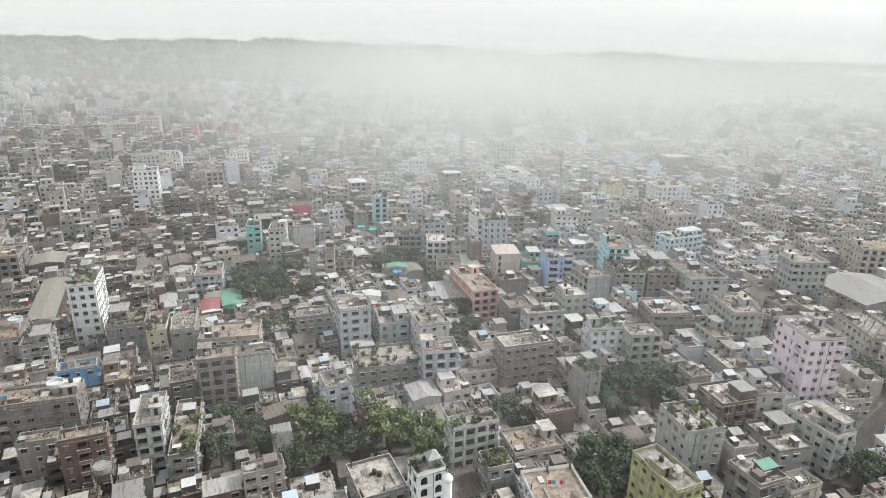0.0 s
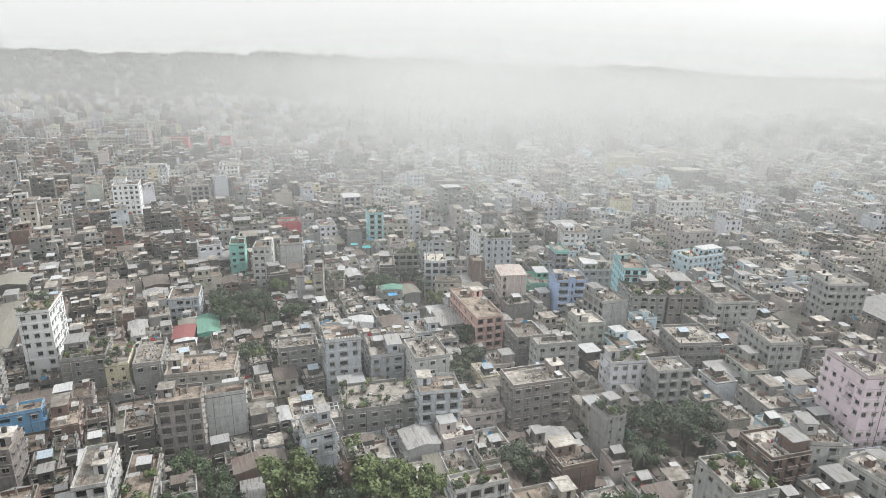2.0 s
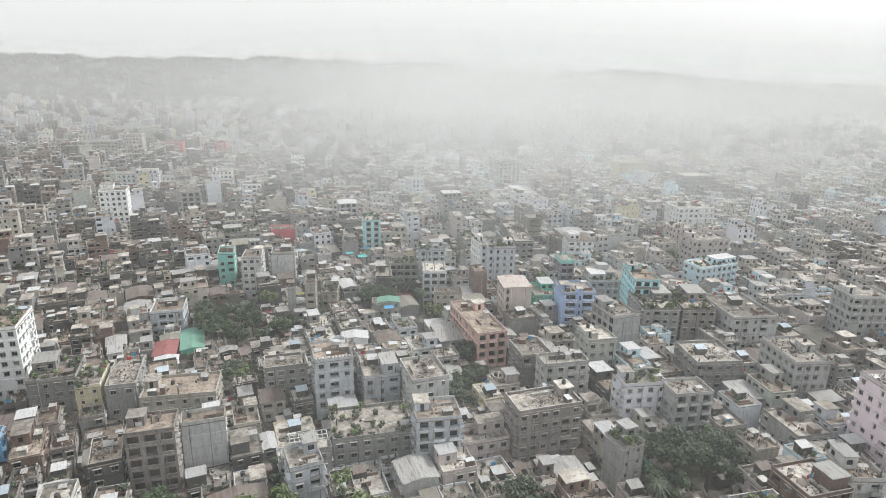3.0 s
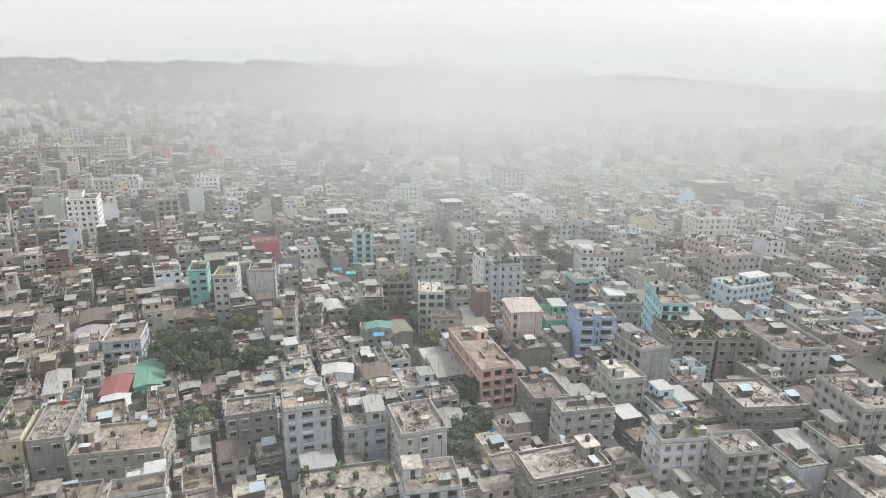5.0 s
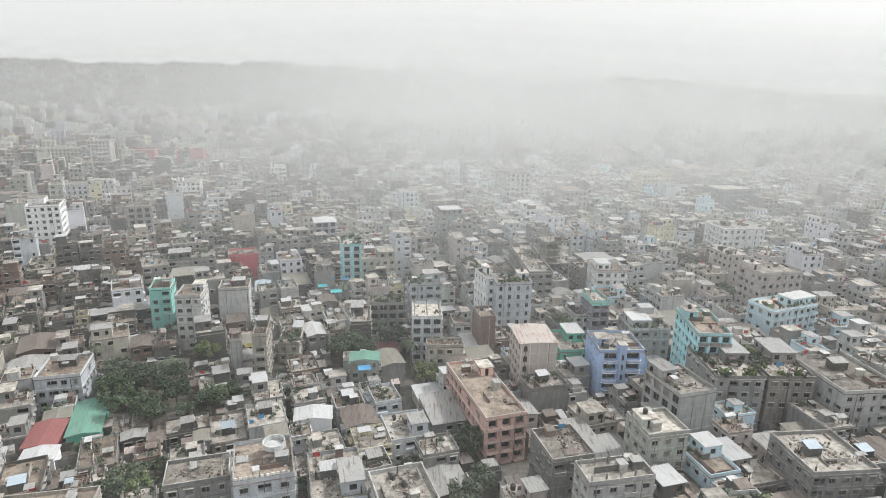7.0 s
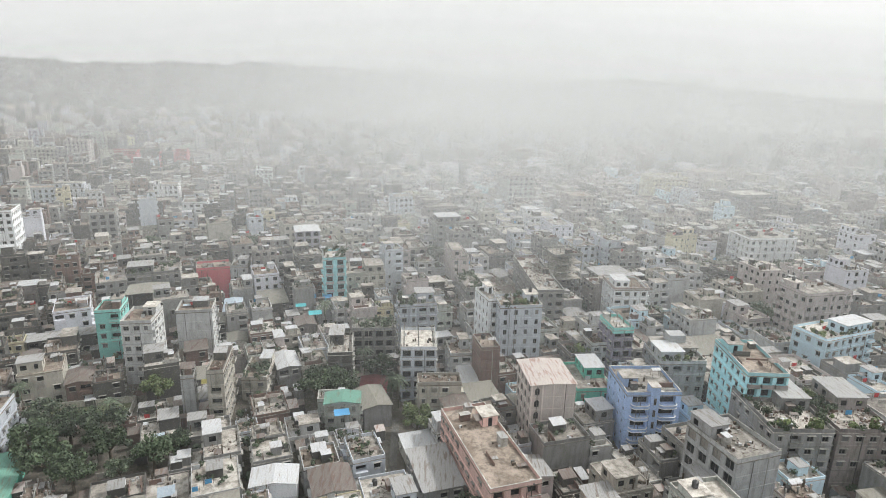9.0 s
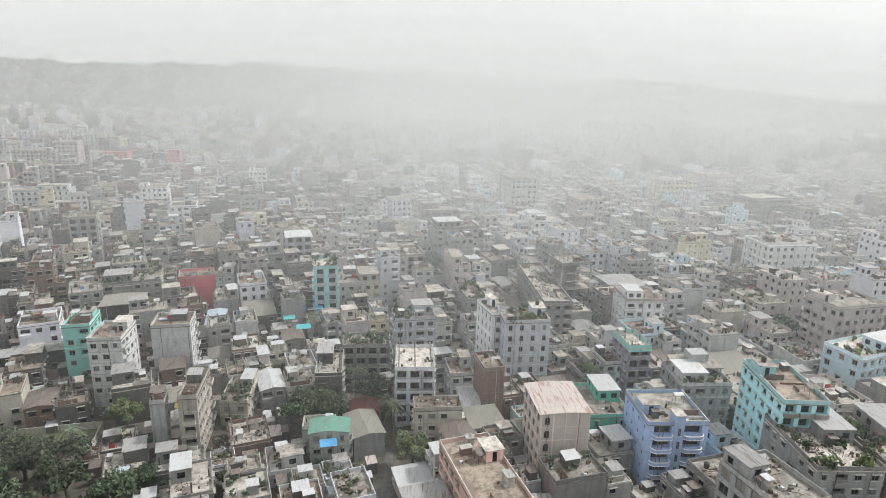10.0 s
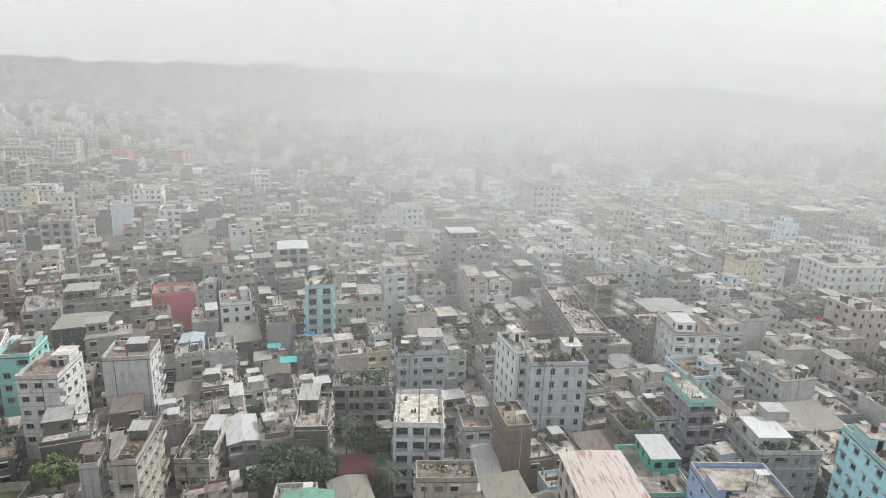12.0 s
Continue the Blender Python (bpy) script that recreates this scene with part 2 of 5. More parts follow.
def window_mesh(kind, w, h):
    """A window for an opening w by h; origin at the middle of its sill, -y is outside."""
    key = (kind, round(w, 2), round(h, 2))
    if key in WIN:
        return WIN[key]
    b = Build()
    x, d, f = w / 2, DEPTH, 0.07
    xs, zs = [-x, -x + f, -f / 2, f / 2, x - f, x], [0, f, h - f, h]
    idx = {}

    def at(i, j, dep):
        if (i, j, dep) not in idx:
            idx[(i, j, dep)] = len(b.v)
            b.v.append((xs[i], dep, zs[j]))
        return idx[(i, j, dep)]

    def add(keys, mat):
        b.f.append(tuple(at(*k) for k in keys))
        b.m.append(mat)

    panes = ((1, 1), (3, 1))
    for i in range(5):
        for j in range(3):
            glass = (i, j) in panes
            q = d if glass else d - 0.06
            add([(i, j, q), (i + 1, j, q), (i + 1, j + 1, q), (i, j + 1, q)], 0 if glass else 1)
            if glass:
                for p, r in (((i, j), (i + 1, j)), ((i + 1, j), (i + 1, j + 1)), ((i + 1, j + 1), (i, j + 1)), ((i, j + 1), (i, j))):
                    add([(*p, d - 0.06), (*r, d - 0.06), (*r, d), (*p, d)], 1)
    if kind == "arch":
        seg = 6
        arc = [(x * math.cos(math.pi * k / seg), h - x + x * math.sin(math.pi * k / seg)) for k in range(seg + 1)]
        for k in range(seg):
            (xa, za), (xb, zb) = arc[k], arc[k + 1]
            b.face([(xa, 0.02, za), (xb, 0.02, zb), (xb, 0.02, h), (xa, 0.02, h)], 2)
            b.face([(xa, 0.02, za), (xb, 0.02, zb), (xb, d, zb), (xa, d, za)], 2)
    WIN[key] = b
    return b


WINMESH = {}


def window_for(kind, w, h, wall, look_of=0):
    key = (kind, round(w, 1), round(h, 1), wall, look_of)
    if key not in WINMESH:
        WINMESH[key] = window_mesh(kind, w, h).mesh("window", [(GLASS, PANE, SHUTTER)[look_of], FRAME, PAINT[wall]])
    return WINMESH[key]


BALC = {}


def balcony_mesh(w, wall, deep=0.75):
    key = (round(w, 1), wall)
    if key not in BALC:
        b = Build()
        x = w / 2
        b.box(-x, -deep, -0.14, x, 0, 0.0, 1, True)
        b.box(-x, -deep, 0.0, x, -deep + 0.09, 0.75, 0)
        b.box(-x, -deep + 0.09, 0.0, -x + 0.09, 0, 0.75, 0)
        b.box(x - 0.09, -deep + 0.09, 0.0, x, 0, 0.75, 0)
        b.box(-x - 0.03, -deep - 0.04, 0.75, x + 0.03, -deep + 0.12, 0.82, 1, True)
        BALC[key] = b.mesh("balcony", [PAINT[wall], LEDGE])
    return BALC[key]


STOREY = 2.95
STYLE = {"std": (1.4, 1.35, 0.9, 3.0), "slit": (0.8, 1.0, 1.2, 3.2), "arch": (1.5, 1.95, 0.5, 2.8), "band": (1.2, 1.3, 0.9, 2.6),
         "balc": (2.1, 1.95, 0.75, 3.3), "open": (2.3, 2.2, 0.4, 3.0), "wide": (3.6, 1.9, 0.8, 5.6), "tall": (1.0, 1.5, 0.8, 3.0)}


def facade(b, length, n, style, place, rnd, skip, baked, out, shade=True):
    """One wall with openings cut through it. place maps (along, in, up) to the house; out collects the openings."""
    if style not in STYLE:
        b.face([place(0, 0, 0), place(length, 0, 0), place(length, 0, n * STOREY), place(0, 0, n * STOREY)])
        return
    ww, wh, sill, pitch = STYLE[style]
    cols = max(1, int(round(length / pitch)))
    if length < ww + 0.7:
        b.face([place(0, 0, 0), place(length, 0, 0), place(length, 0, n * STOREY), place(0, 0, n * STOREY)])
        return
    step = length / cols
    ww = min(ww, step - 0.35)
    narrow = [rnd.random() < 0.22 for _ in range(cols)]
    porch = rnd.randrange(cols) if (style == "std" and n >= 2 and step > 2.4 and rnd.random() < 0.6) else -1
    for i in range(n):
        z0, z1 = i * STOREY, (i + 1) * STOREY
        zb, zt = z0 + sill, min(z0 + sill + wh, z1 - 0.25)
        b.face([place(0, 0, z0), place(length, 0, z0), place(length, 0, zb), place(0, 0, zb)])
        b.face([place(0, 0, zt), place(length, 0, zt), place(length, 0, z1), place(0, 0, z1)])
        u = 0.0
        for k in range(cols):
            if rnd.random() < skip:
                continue
            w = ww * 0.6 if (narrow[k] and style == "std") else ww
            deep = k == porch and i > 0
            if deep:
                w = min(2.3, step - 0.4)
            c = (k + 0.5) * step
            a, e = c - w / 2, c + w / 2
            b.face([place(u, 0, zb), place(a, 0, zb), place(a, 0, zt), place(u, 0, zt)])
            r = 1.0 if deep or style in ("balc", "open", "wide") else DEPTH
            for p, q in (((a, zb), (e, zb)), ((e, zb), (e, zt)), ((e, zt), (a, zt)), ((a, zt), (a, zb))):
                b.face([place(p[0], 0, p[1]), place(q[0], 0, q[1]), place(q[0], r, q[1]), place(p[0], r, p[1])])
            # deep bays end in a dark back painted as the shade within
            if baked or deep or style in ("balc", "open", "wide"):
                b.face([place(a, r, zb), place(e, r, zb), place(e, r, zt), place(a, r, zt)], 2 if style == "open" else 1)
            if style == "std" and deep and baked:
                c8 = [place(p, o, zz) for zz in (z0 + 0.05, zb) for p, o in ((a - 0.15, -0.7), (e + 0.15, -0.7), (e + 0.15, 0), (a - 0.15, 0))]
                for fq in ((4, 5, 6, 7), (0, 1, 5, 4), (1, 2, 6, 5), (3, 0, 4, 7), (3, 2, 1, 0)):
                    b.face([c8[g] for g in fq], 0)
            elif style == "std" and not deep and shade:
                for (p, q, za, zb2, pr) in ((a - 0.2, e + 0.2, zt + 0.05, zt + 0.14, 0.42), (a - 0.08, e + 0.08, zb - 0.09, zb - 0.004, 0.09)):
                    c8 = [place(p, -pr, za), place(q, -pr, za), place(q, 0, za), place(p, 0, za), place(p, -pr, zb2), place(q, -pr, zb2), place(q, 0, zb2), place(p, 0, zb2)]
                    for fq in ((4, 5, 6, 7), (0, 1, 5, 4), (1, 2, 6, 5), (3, 0, 4, 7), (3, 2, 1, 0)):
                        b.face([c8[g] for g in fq], 3)
            if not baked:
                out.append((c, zb, w, zt - zb, deep))
            u = e
        b.face([place(u, 0, zb), place(length, 0, zb), place(length, 0, zt), place(u, 0, zt)])


def sides_of(w, d):
    """The four walls: length, map to the house, and pose of something set into the wall."""
    x, y = w / 2, d / 2
    return [
        (w, lambda u, r, z: (-x + u, -y + r, z), lambda u, z: pose(-x + u, -y, z)),
        (d, lambda u, r, z: (x - r, -y + u, z), lambda u, z: pose(x, -y + u, z, 0, 0, 90)),
        (w, lambda u, r, z: (x - u, y - r, z), lambda u, z: pose(x - u, y, z, 0, 0, 180)),
        (d, lambda u, r, z: (-x + r, y - u, z), lambda u, z: pose(-x, y - u, z, 0, 0, -90)),
    ]


# ---------------------------------------------------------------- loose things on the roofs
def tank_mesh():
    b = Build()
    prof = [(0.52, 0), (0.55, 0.1), (0.55, 0.95), (0.5, 1.1), (0.3, 1.22), (0.2, 1.24), (0.2, 1.32), (0.0, 1.33)]
    for (r0, z0), (r1, z1) in zip(prof, prof[1:]):
        for k in range(12):
            a0, a1 = math.pi * k / 6, math.pi * (k + 1) / 6
            b.face([(r0 * math.cos(a0), r0 * math.sin(a0), z0), (r0 * math.cos(a1), r0 * math.sin(a1), z0),
                    (r1 * math.cos(a1), r1 * math.sin(a1), z1), (r1 * math.cos(a0), r1 * math.sin(a0), z1)])
    return b.mesh("tank", [PLASTIC])


TANK = tank_mesh()


def leaf_ball(b, rnd, c, r, count, size, mat=0, flat=0.75):
    """Leaves scattered through an uneven clump."""
    for _ in range(count):
        d = Vector((rnd.gauss(0, 1), rnd.gauss(0, 1), rnd.gauss(0, 1))).normalized() * (r * (0.45 + 0.6 * rnd.random()))
        p = Vector(c) + Vector((d.x, d.y, d.z * flat))
        n = (d.normalized() + Vector((rnd.uniform(-1, 1), rnd.uniform(-1, 1), rnd.uniform(-0.2, 1.2)))).normalized()
        u = n.orthogonal().normalized()
        u = (Matrix.Rotation(rnd.random() * 6.28, 3, n) @ u) * size * (0.6 + 0.8 * rnd.random())
        w = n.cross(u) * 0.6
        b.face([tuple(p - u), tuple(p + w), tuple(p + u), tuple(p - w)], mat)


def shrub_leaves(seed):
    rnd, b = random.Random(seed), Build()
    for _ in range(3):
        leaf_ball(b, rnd, (rnd.uniform(-0.35, 0.35), rnd.uniform(-0.35, 0.35), rnd.uniform(0.5, 1.2)), rnd.uniform(0.35, 0.6), 40, 0.17)
    return b


_pot = Build()
_pot.tube((0, 0, 0), (0, 0, 0.42), 0.2, 0.3, 8)
POT = _pot.mesh("pot", [PAINT["brick"]])
LEAVES = [shrub_leaves(k) for k in range(5)]
SHRUBS = [LEAVES[k].mesh("shrub", [LEAF[(1, 2, 0, 2, 1)[k]]]) for k in range(5)]
GREEN = Build()
SHRUB_COUNT = [0]


def shrub(m, k):
    """One potted shrub at the pose m; the first 300 are things of their own, the rest one mass of leaves."""
    if m.translation.y > 400:
        return
    SHRUB_COUNT[0] += 1
    if SHRUB_COUNT[0] <= 300:
        pl = put("potted_shrub", SHRUBS[k], None, m)
        tagged(pl, "leafy green shrub in a clay pot on a roof", "potted plant", "roof plants")
        put("pot", POT, pl)
    else:
        for f in LEAVES[k].f[::3]:
            pts = [Vector(LEAVES[k].v[g]) for g in f]
            mid = sum(pts, Vector()) / 4
            GREEN.face([tuple(m @ (mid + (p - mid) * 1.6)) for p in pts])


RUB = Build()


def rubble(m, seed):
    """Bricks, boxes and boards lying about, at the pose m."""
    if m.translation.y > 400:
        return
    rnd, first = random.Random(seed), len(RUB.v)
    for _ in range(8):
        x, y = rnd.uniform(-1.9, 1.9), rnd.uniform(-1.9, 1.9)
        s, q = rnd.uniform(0.06, 0.26), rnd.uniform(0.3, 1.0)
        RUB.box(x - s, y - s * q, 0, x + s, y + s * q, rnd.uniform(0.05, 0.6), rnd.choice((0, 0, 1, 1, 2, 3)) if rnd.random() < 0.93 else 4)
    for _ in range(2):
        x, y, a = rnd.gauss(0, 0.8), rnd.gauss(0, 0.6), rnd.random() * 6.28
        RUB.tube((x, y, 0.05), (x + 1.5 * math.cos(a), y + 1.5 * math.sin(a), rnd.uniform(0.1, 0.9)), 0.05, 0.05, 4, 3)
    for k in range(first, len(RUB.v)):
        RUB.v[k] = tuple(m @ Vector(RUB.v[k]))


JUNK = Build()


def junk(m, w, d, seed, amount=1.0):
    """What people leave on a flat roof: low walls, posts with bars, sheets on props, huts, boxes and cloths."""
    if m.translation.y > 430:
        return
    rnd, first = random.Random(seed), len(JUNK.v)
    ax, ay = max(0.5, w / 2 - 0.5), max(0.5, d / 2 - 0.5)
    for _ in range(int(amount * (2 + w * d / 18))):
        k, x, y = rnd.random(), rnd.uniform(-ax, ax), rnd.uniform(-ay, ay)
        if k < 0.27:                                   # a low wall
            ln, h, mat = rnd.uniform(0.8, 2.6), rnd.uniform(0.3, 1.3), rnd.choice((0, 1, 2, 2))
            if rnd.random() < 0.5:
                JUNK.box(max(-ax, x - ln), y - 0.07, 0, min(ax, x + ln), y + 0.07, h, mat)
            else:
                JUNK.box(x - 0.07, max(-ay, y - ln), 0, x + 0.07, min(ay, y + ln), h, mat)
        elif k < 0.45:                                 # a post with bars
            x, y = rnd.choice((-ax, 0, ax)) * rnd.uniform(0.8, 1), rnd.choice((-ay, 0, ay)) * rnd.uniform(0.8, 1)
            h = rnd.uniform(0.8, 2.2)
            JUNK.box(x - 0.13, y - 0.13, 0, x + 0.13, y + 0.13, h, 3)
            for i in (-0.08, 0.08):
                JUNK.tube((x + i, y, h), (x + 1.6 * i, y + i, h + 0.8), 0.025, 0.02, 3, 3, False)
        elif k < 0.64:                                 # a sheet on props
            a, c, z = rnd.uniform(0.5, 1.4), rnd.uniform(0.4, 1.1), rnd.choice((0.25, 0.6, 1.7, 1.9))
            x, y = max(-ax + a, min(ax - a, x)), max(-ay + c, min(ay - c, y))
            mat, t0, t1 = rnd.choice((4, 4, 4, 6, 6, 6, 4, 5)) if rnd.random() < 0.97 else 7, rnd.uniform(0, 0.4), rnd.uniform(-0.1, 0.1)
            JUNK.face([(x - a, y - c, z), (x + a, y - c, z + t1), (x + a, y + c, z + t0 + t1), (x - a, y + c, z + t0)], mat)
            JUNK.face([(x - a, y + c, z + t0 - 0.05), (x + a, y + c, z + t0 + t1 - 0.05), (x + a, y - c, z + t1 - 0.05), (x - a, y - c, z - 0.05)], mat)
            for px, py, pz in ((-0.9, -0.9, z), (0.9, -0.9, z + t1), (0.9, 0.9, z + t0 + t1), (-0.9, 0.9, z + t0)):
                JUNK.tube((x + px * a, y + py * c, 0), (x + px * a, y + py * c, pz - 0.03), 0.045, 0.045, 3, 3, False)
        elif k < 0.73:                                 # a hut
            a, c, h = rnd.uniform(0.6, 1.2), rnd.uniform(0.6, 1.2), rnd.uniform(1.2, 2.1)
            x, y = max(-ax + a, min(ax - a, x)), max(-ay + c, min(ay - c, y))
            JUNK.box(x - a, y - c, 0, x + a, y + c, h, rnd.choice((0, 0, 1, 2)))
            JUNK.box(x - a - 0.12, y - c - 0.12, h, x + a + 0.12, y + c + 0.12, h + 0.08, rnd.choice((4, 5, 1, 6)), True)
        elif k < 0.95:                                 # boxes and drums
            for _ in range(3):
                s0, q = rnd.uniform(0.12, 0.38), rnd.uniform(0.5, 1)
                u, v = x + rnd.uniform(-0.8, 0.8), y + rnd.uniform(-0.8, 0.8)
                JUNK.box(u - s0, v - s0 * q, 0, u + s0, v + s0 * q, rnd.uniform(0.15, 0.8), rnd.choice((0, 2, 3, 3, 5)))
        else:                                          # a cloth over a line
            JUNK.box(x - rnd.uniform(0.4, 1.0), y - 0.02, 0.6, x + 0.6, y + 0.02, 1.6, rnd.choice((8, 9, 5, 5)), True)
            for px in (-0.9, 0.9):
                JUNK.tube((x + px, y, 0), (x + px, y, 1.7), 0.035, 0.035, 3, 3, False)
    for k in range(first, len(JUNK.v)):
        JUNK.v[k] = tuple(m @ Vector(JUNK.v[k]))


def shed_mesh(w, d, h, roof):
    """A small roof shed: posts, a low wall and a sloping sheet."""
    b = Build()
    b.box(-w / 2 + 0.1, -d / 2 + 0.1, 0, w / 2 - 0.1, d / 2 - 0.1, h - 0.25, 0)
    z0, z1 = h - 0.15, h + 0.35
    b.face([(-w / 2, -d / 2, z0), (w / 2, -d / 2, z0), (w / 2, d / 2, z1), (-w / 2, d / 2, z1)], 1)
    b.face([(-w / 2, -d / 2, z0 - 0.06), (-w / 2, d / 2, z1 - 0.06), (w / 2, d / 2, z1 - 0.06), (w / 2, -d / 2, z0 - 0.06)], 1)
    for p, q in (((-1, -1), (1, -1)), ((1, -1), (1, 1)), ((1, 1), (-1, 1)), ((-1, 1), (-1, -1))):
        za, zb = (z0 if p[1] < 0 else z1), (z0 if q[1] < 0 else z1)
        b.face([(p[0] * w / 2, p[1] * d / 2, za - 0.06), (q[0] * w / 2, q[1] * d / 2, zb - 0.06), (q[0] * w / 2, q[1] * d / 2, zb), (p[0] * w / 2, p[1] * d / 2, za)], 1)
        b.face([(p[0] * (w / 2 - 0.1), p[1] * (d / 2 - 0.1), h - 0.25), (q[0] * (w / 2 - 0.1), q[1] * (d / 2 - 0.1), h - 0.25),
                (q[0] * (w / 2 - 0.1), q[1] * (d / 2 - 0.1), zb - 0.06), (p[0] * (w / 2 - 0.1), p[1] * (d / 2 - 0.1), za - 0.06)], 0)
    return b.mesh("roof_shed", [PAINT["dgrey"], TIN[roof]])


SHEDS = [shed_mesh(3.2, 2.6, 2.1, r) for r in (0, 1, 2, 6)] + [shed_mesh(4.5, 2.8, 2.2, r) for r in (1, 0, 5)]


def ring_tank(parent_at, z):
    """An open round concrete cistern on a drum."""
    root = new("roof_cistern")
    tagged(root, "round open concrete water cistern on a drum on the roof", "cistern")
    root.matrix_basis = parent_at @ pose(0, 0, z) @ Matrix.Scale(1.2, 4)
    b, c = Build(), Build()
    b.tube((0, 0, 0), (0, 0, 1.6), 1.0, 1.25, 16)
    c.tube((0, 0, 1.6), (0, 0, 2.5), 1.75, 1.75, 20, 0, False)
    c.tube((0, 0, 2.5), (0, 0, 1.75), 1.58, 1.58, 20, 0, False)
    for k in range(20):
        a0, a1 = math.pi * k / 10, math.pi * (k + 1) / 10
        for r0, r1, zz in ((1.75, 1.58, 2.5), (1.75, 0.0, 1.6), (1.58, 0.0, 1.75)):
            pts = [(r0 * math.cos(a0), r0 * math.sin(a0), zz), (r0 * math.cos(a1), r0 * math.sin(a1), zz), (r1 * math.cos(a1), r1 * math.sin(a1), zz)]
            c.face(pts + ([(r1 * math.cos(a0), r1 * math.sin(a0), zz)] if r1 else []))
    put("drum", b.mesh("drum", [PAINT["greywhite"]]), root)
    put("basin", c.mesh("basin", [PAINT["greywhite"]]), root)


# ---------------------------------------------------------------- houses
RECTS = []
NUM = ["", "single", "two", "three", "four", "five", "six", "seven", "eight", "nine"]
GRID = {}


PLOTS = np.zeros((1180, 2400), bool)      # half-metre squares that are built on, from x = -600, y = 80


def remember(x, y, rot, w, d):
    a, hw, hd = radians(rot), w / 2, d / 2
    RECTS.append((x, y, a, hw, hd))
    r = math.hypot(hw, hd) + 1
    j0, j1, i0, i1 = (max(0, int(v)) for v in ((x - r + 600) * 2, (x + r + 600) * 2, (y - r - 80) * 2, (y + r - 80) * 2))
    if j1 > j0 and i1 > i0:
        dy, dx = np.mgrid[i0:i1, j0:j1][:, :1180 - i0, :2400 - j0]
        dx, dy = dx / 2 + 0.25 - 600 - x, dy / 2 + 0.25 + 80 - y
        inside = (abs(dx * math.cos(a) + dy * math.sin(a)) < hw) & (abs(dy * math.cos(a) - dx * math.sin(a)) < hd)
        PLOTS[i0:i1, j0:j1] |= inside
    GRID.setdefault((int(x // 40), int(y // 40)), []).append(len(RECTS) - 1)


def parapet(b, w, d, z, h, t=0.13, mat=0):
    x, y = w / 2, d / 2
    b.box(-x, -y, z, x, -y + t, z + h, mat)
    b.box(-x, y - t, z, x, y, z + h, mat)
    b.box(-x, -y + t, z, -x + t, y - t, z + h, mat)
    b.box(x - t, -y + t, z, x, y - t, z + h, mat)


def upper_room(rnd, w, d, height, colour, piece):
    """A later storey over part of the roof."""
    uw, ud = w * rnd.uniform(0.4, 0.6), d * rnd.uniform(0.4, 0.6)
    cx, cy = rnd.choice((-1, 1)) * (w - uw) / 2 * 0.9, (d - ud) / 2 * rnd.choice((0.9, 0.9, -0.6))
    b = Build()
    for s, (length, place, _) in enumerate(sides_of(uw, ud)):
        def moved(u, r, z, place=place):
            p = place(u, r, z)
            return (p[0] + cx, p[1] + cy, p[2] + height)
        facade(b, length, 1, "std", moved, rnd, 0.2, True, [], False)
    piece("upper_room", b, [PAINT[colour], GLASS, GLOOM, LEDGE])
    r = Build()
    top = height + STOREY
    r.box(cx - uw / 2 - 0.25, cy - ud / 2 - 0.25, top, cx + uw / 2 + 0.25, cy + ud / 2 + 0.25, top + 0.14, 0, True)
    piece("upper_roof", r, [rnd.choice((ROOF[1], ROOF[0], ROOF[0], TIN[0], TIN[0], TIN[1]))])


def tin_roof(b, w, d, z, rise, over=0.35):
    """A gabled sheet roof with its ends closed."""
    x, y = w / 2 + over, d / 2 + over
    zt = z + rise
    for sgn in (-1, 1):
        for dz in (0.0, -0.07):
            b.face([(sgn * x, -y, z + dz), (sgn * x, y, z + dz), (0, y, zt + dz), (0, -y, zt + dz)], 0)
        b.face([(sgn * x, -y, z), (0, -y, zt), (0, -y, zt - 0.07), (sgn * x, -y, z - 0.07)], 0)
        b.face([(sgn * x, -y, z), (sgn * x, y, z), (sgn * x, y, z - 0.07), (sgn * x, -y, z - 0.07)], 0)
        b.face([(-w / 2, sgn * d / 2, z - 0.07), (w / 2, sgn * d / 2, z - 0.07), (0, sgn * d / 2, zt - 0.12)], 1)


TIN_OF = {"beige": 3, "brick": 2, "red": 4, "blue": 1, "dgrey": 7, "lilac": 1, "green": 5, "teal": 5, "white": 1, "skyblue": 6, "greenwhite": 5, "lightblue": 6}


ROUND = {}


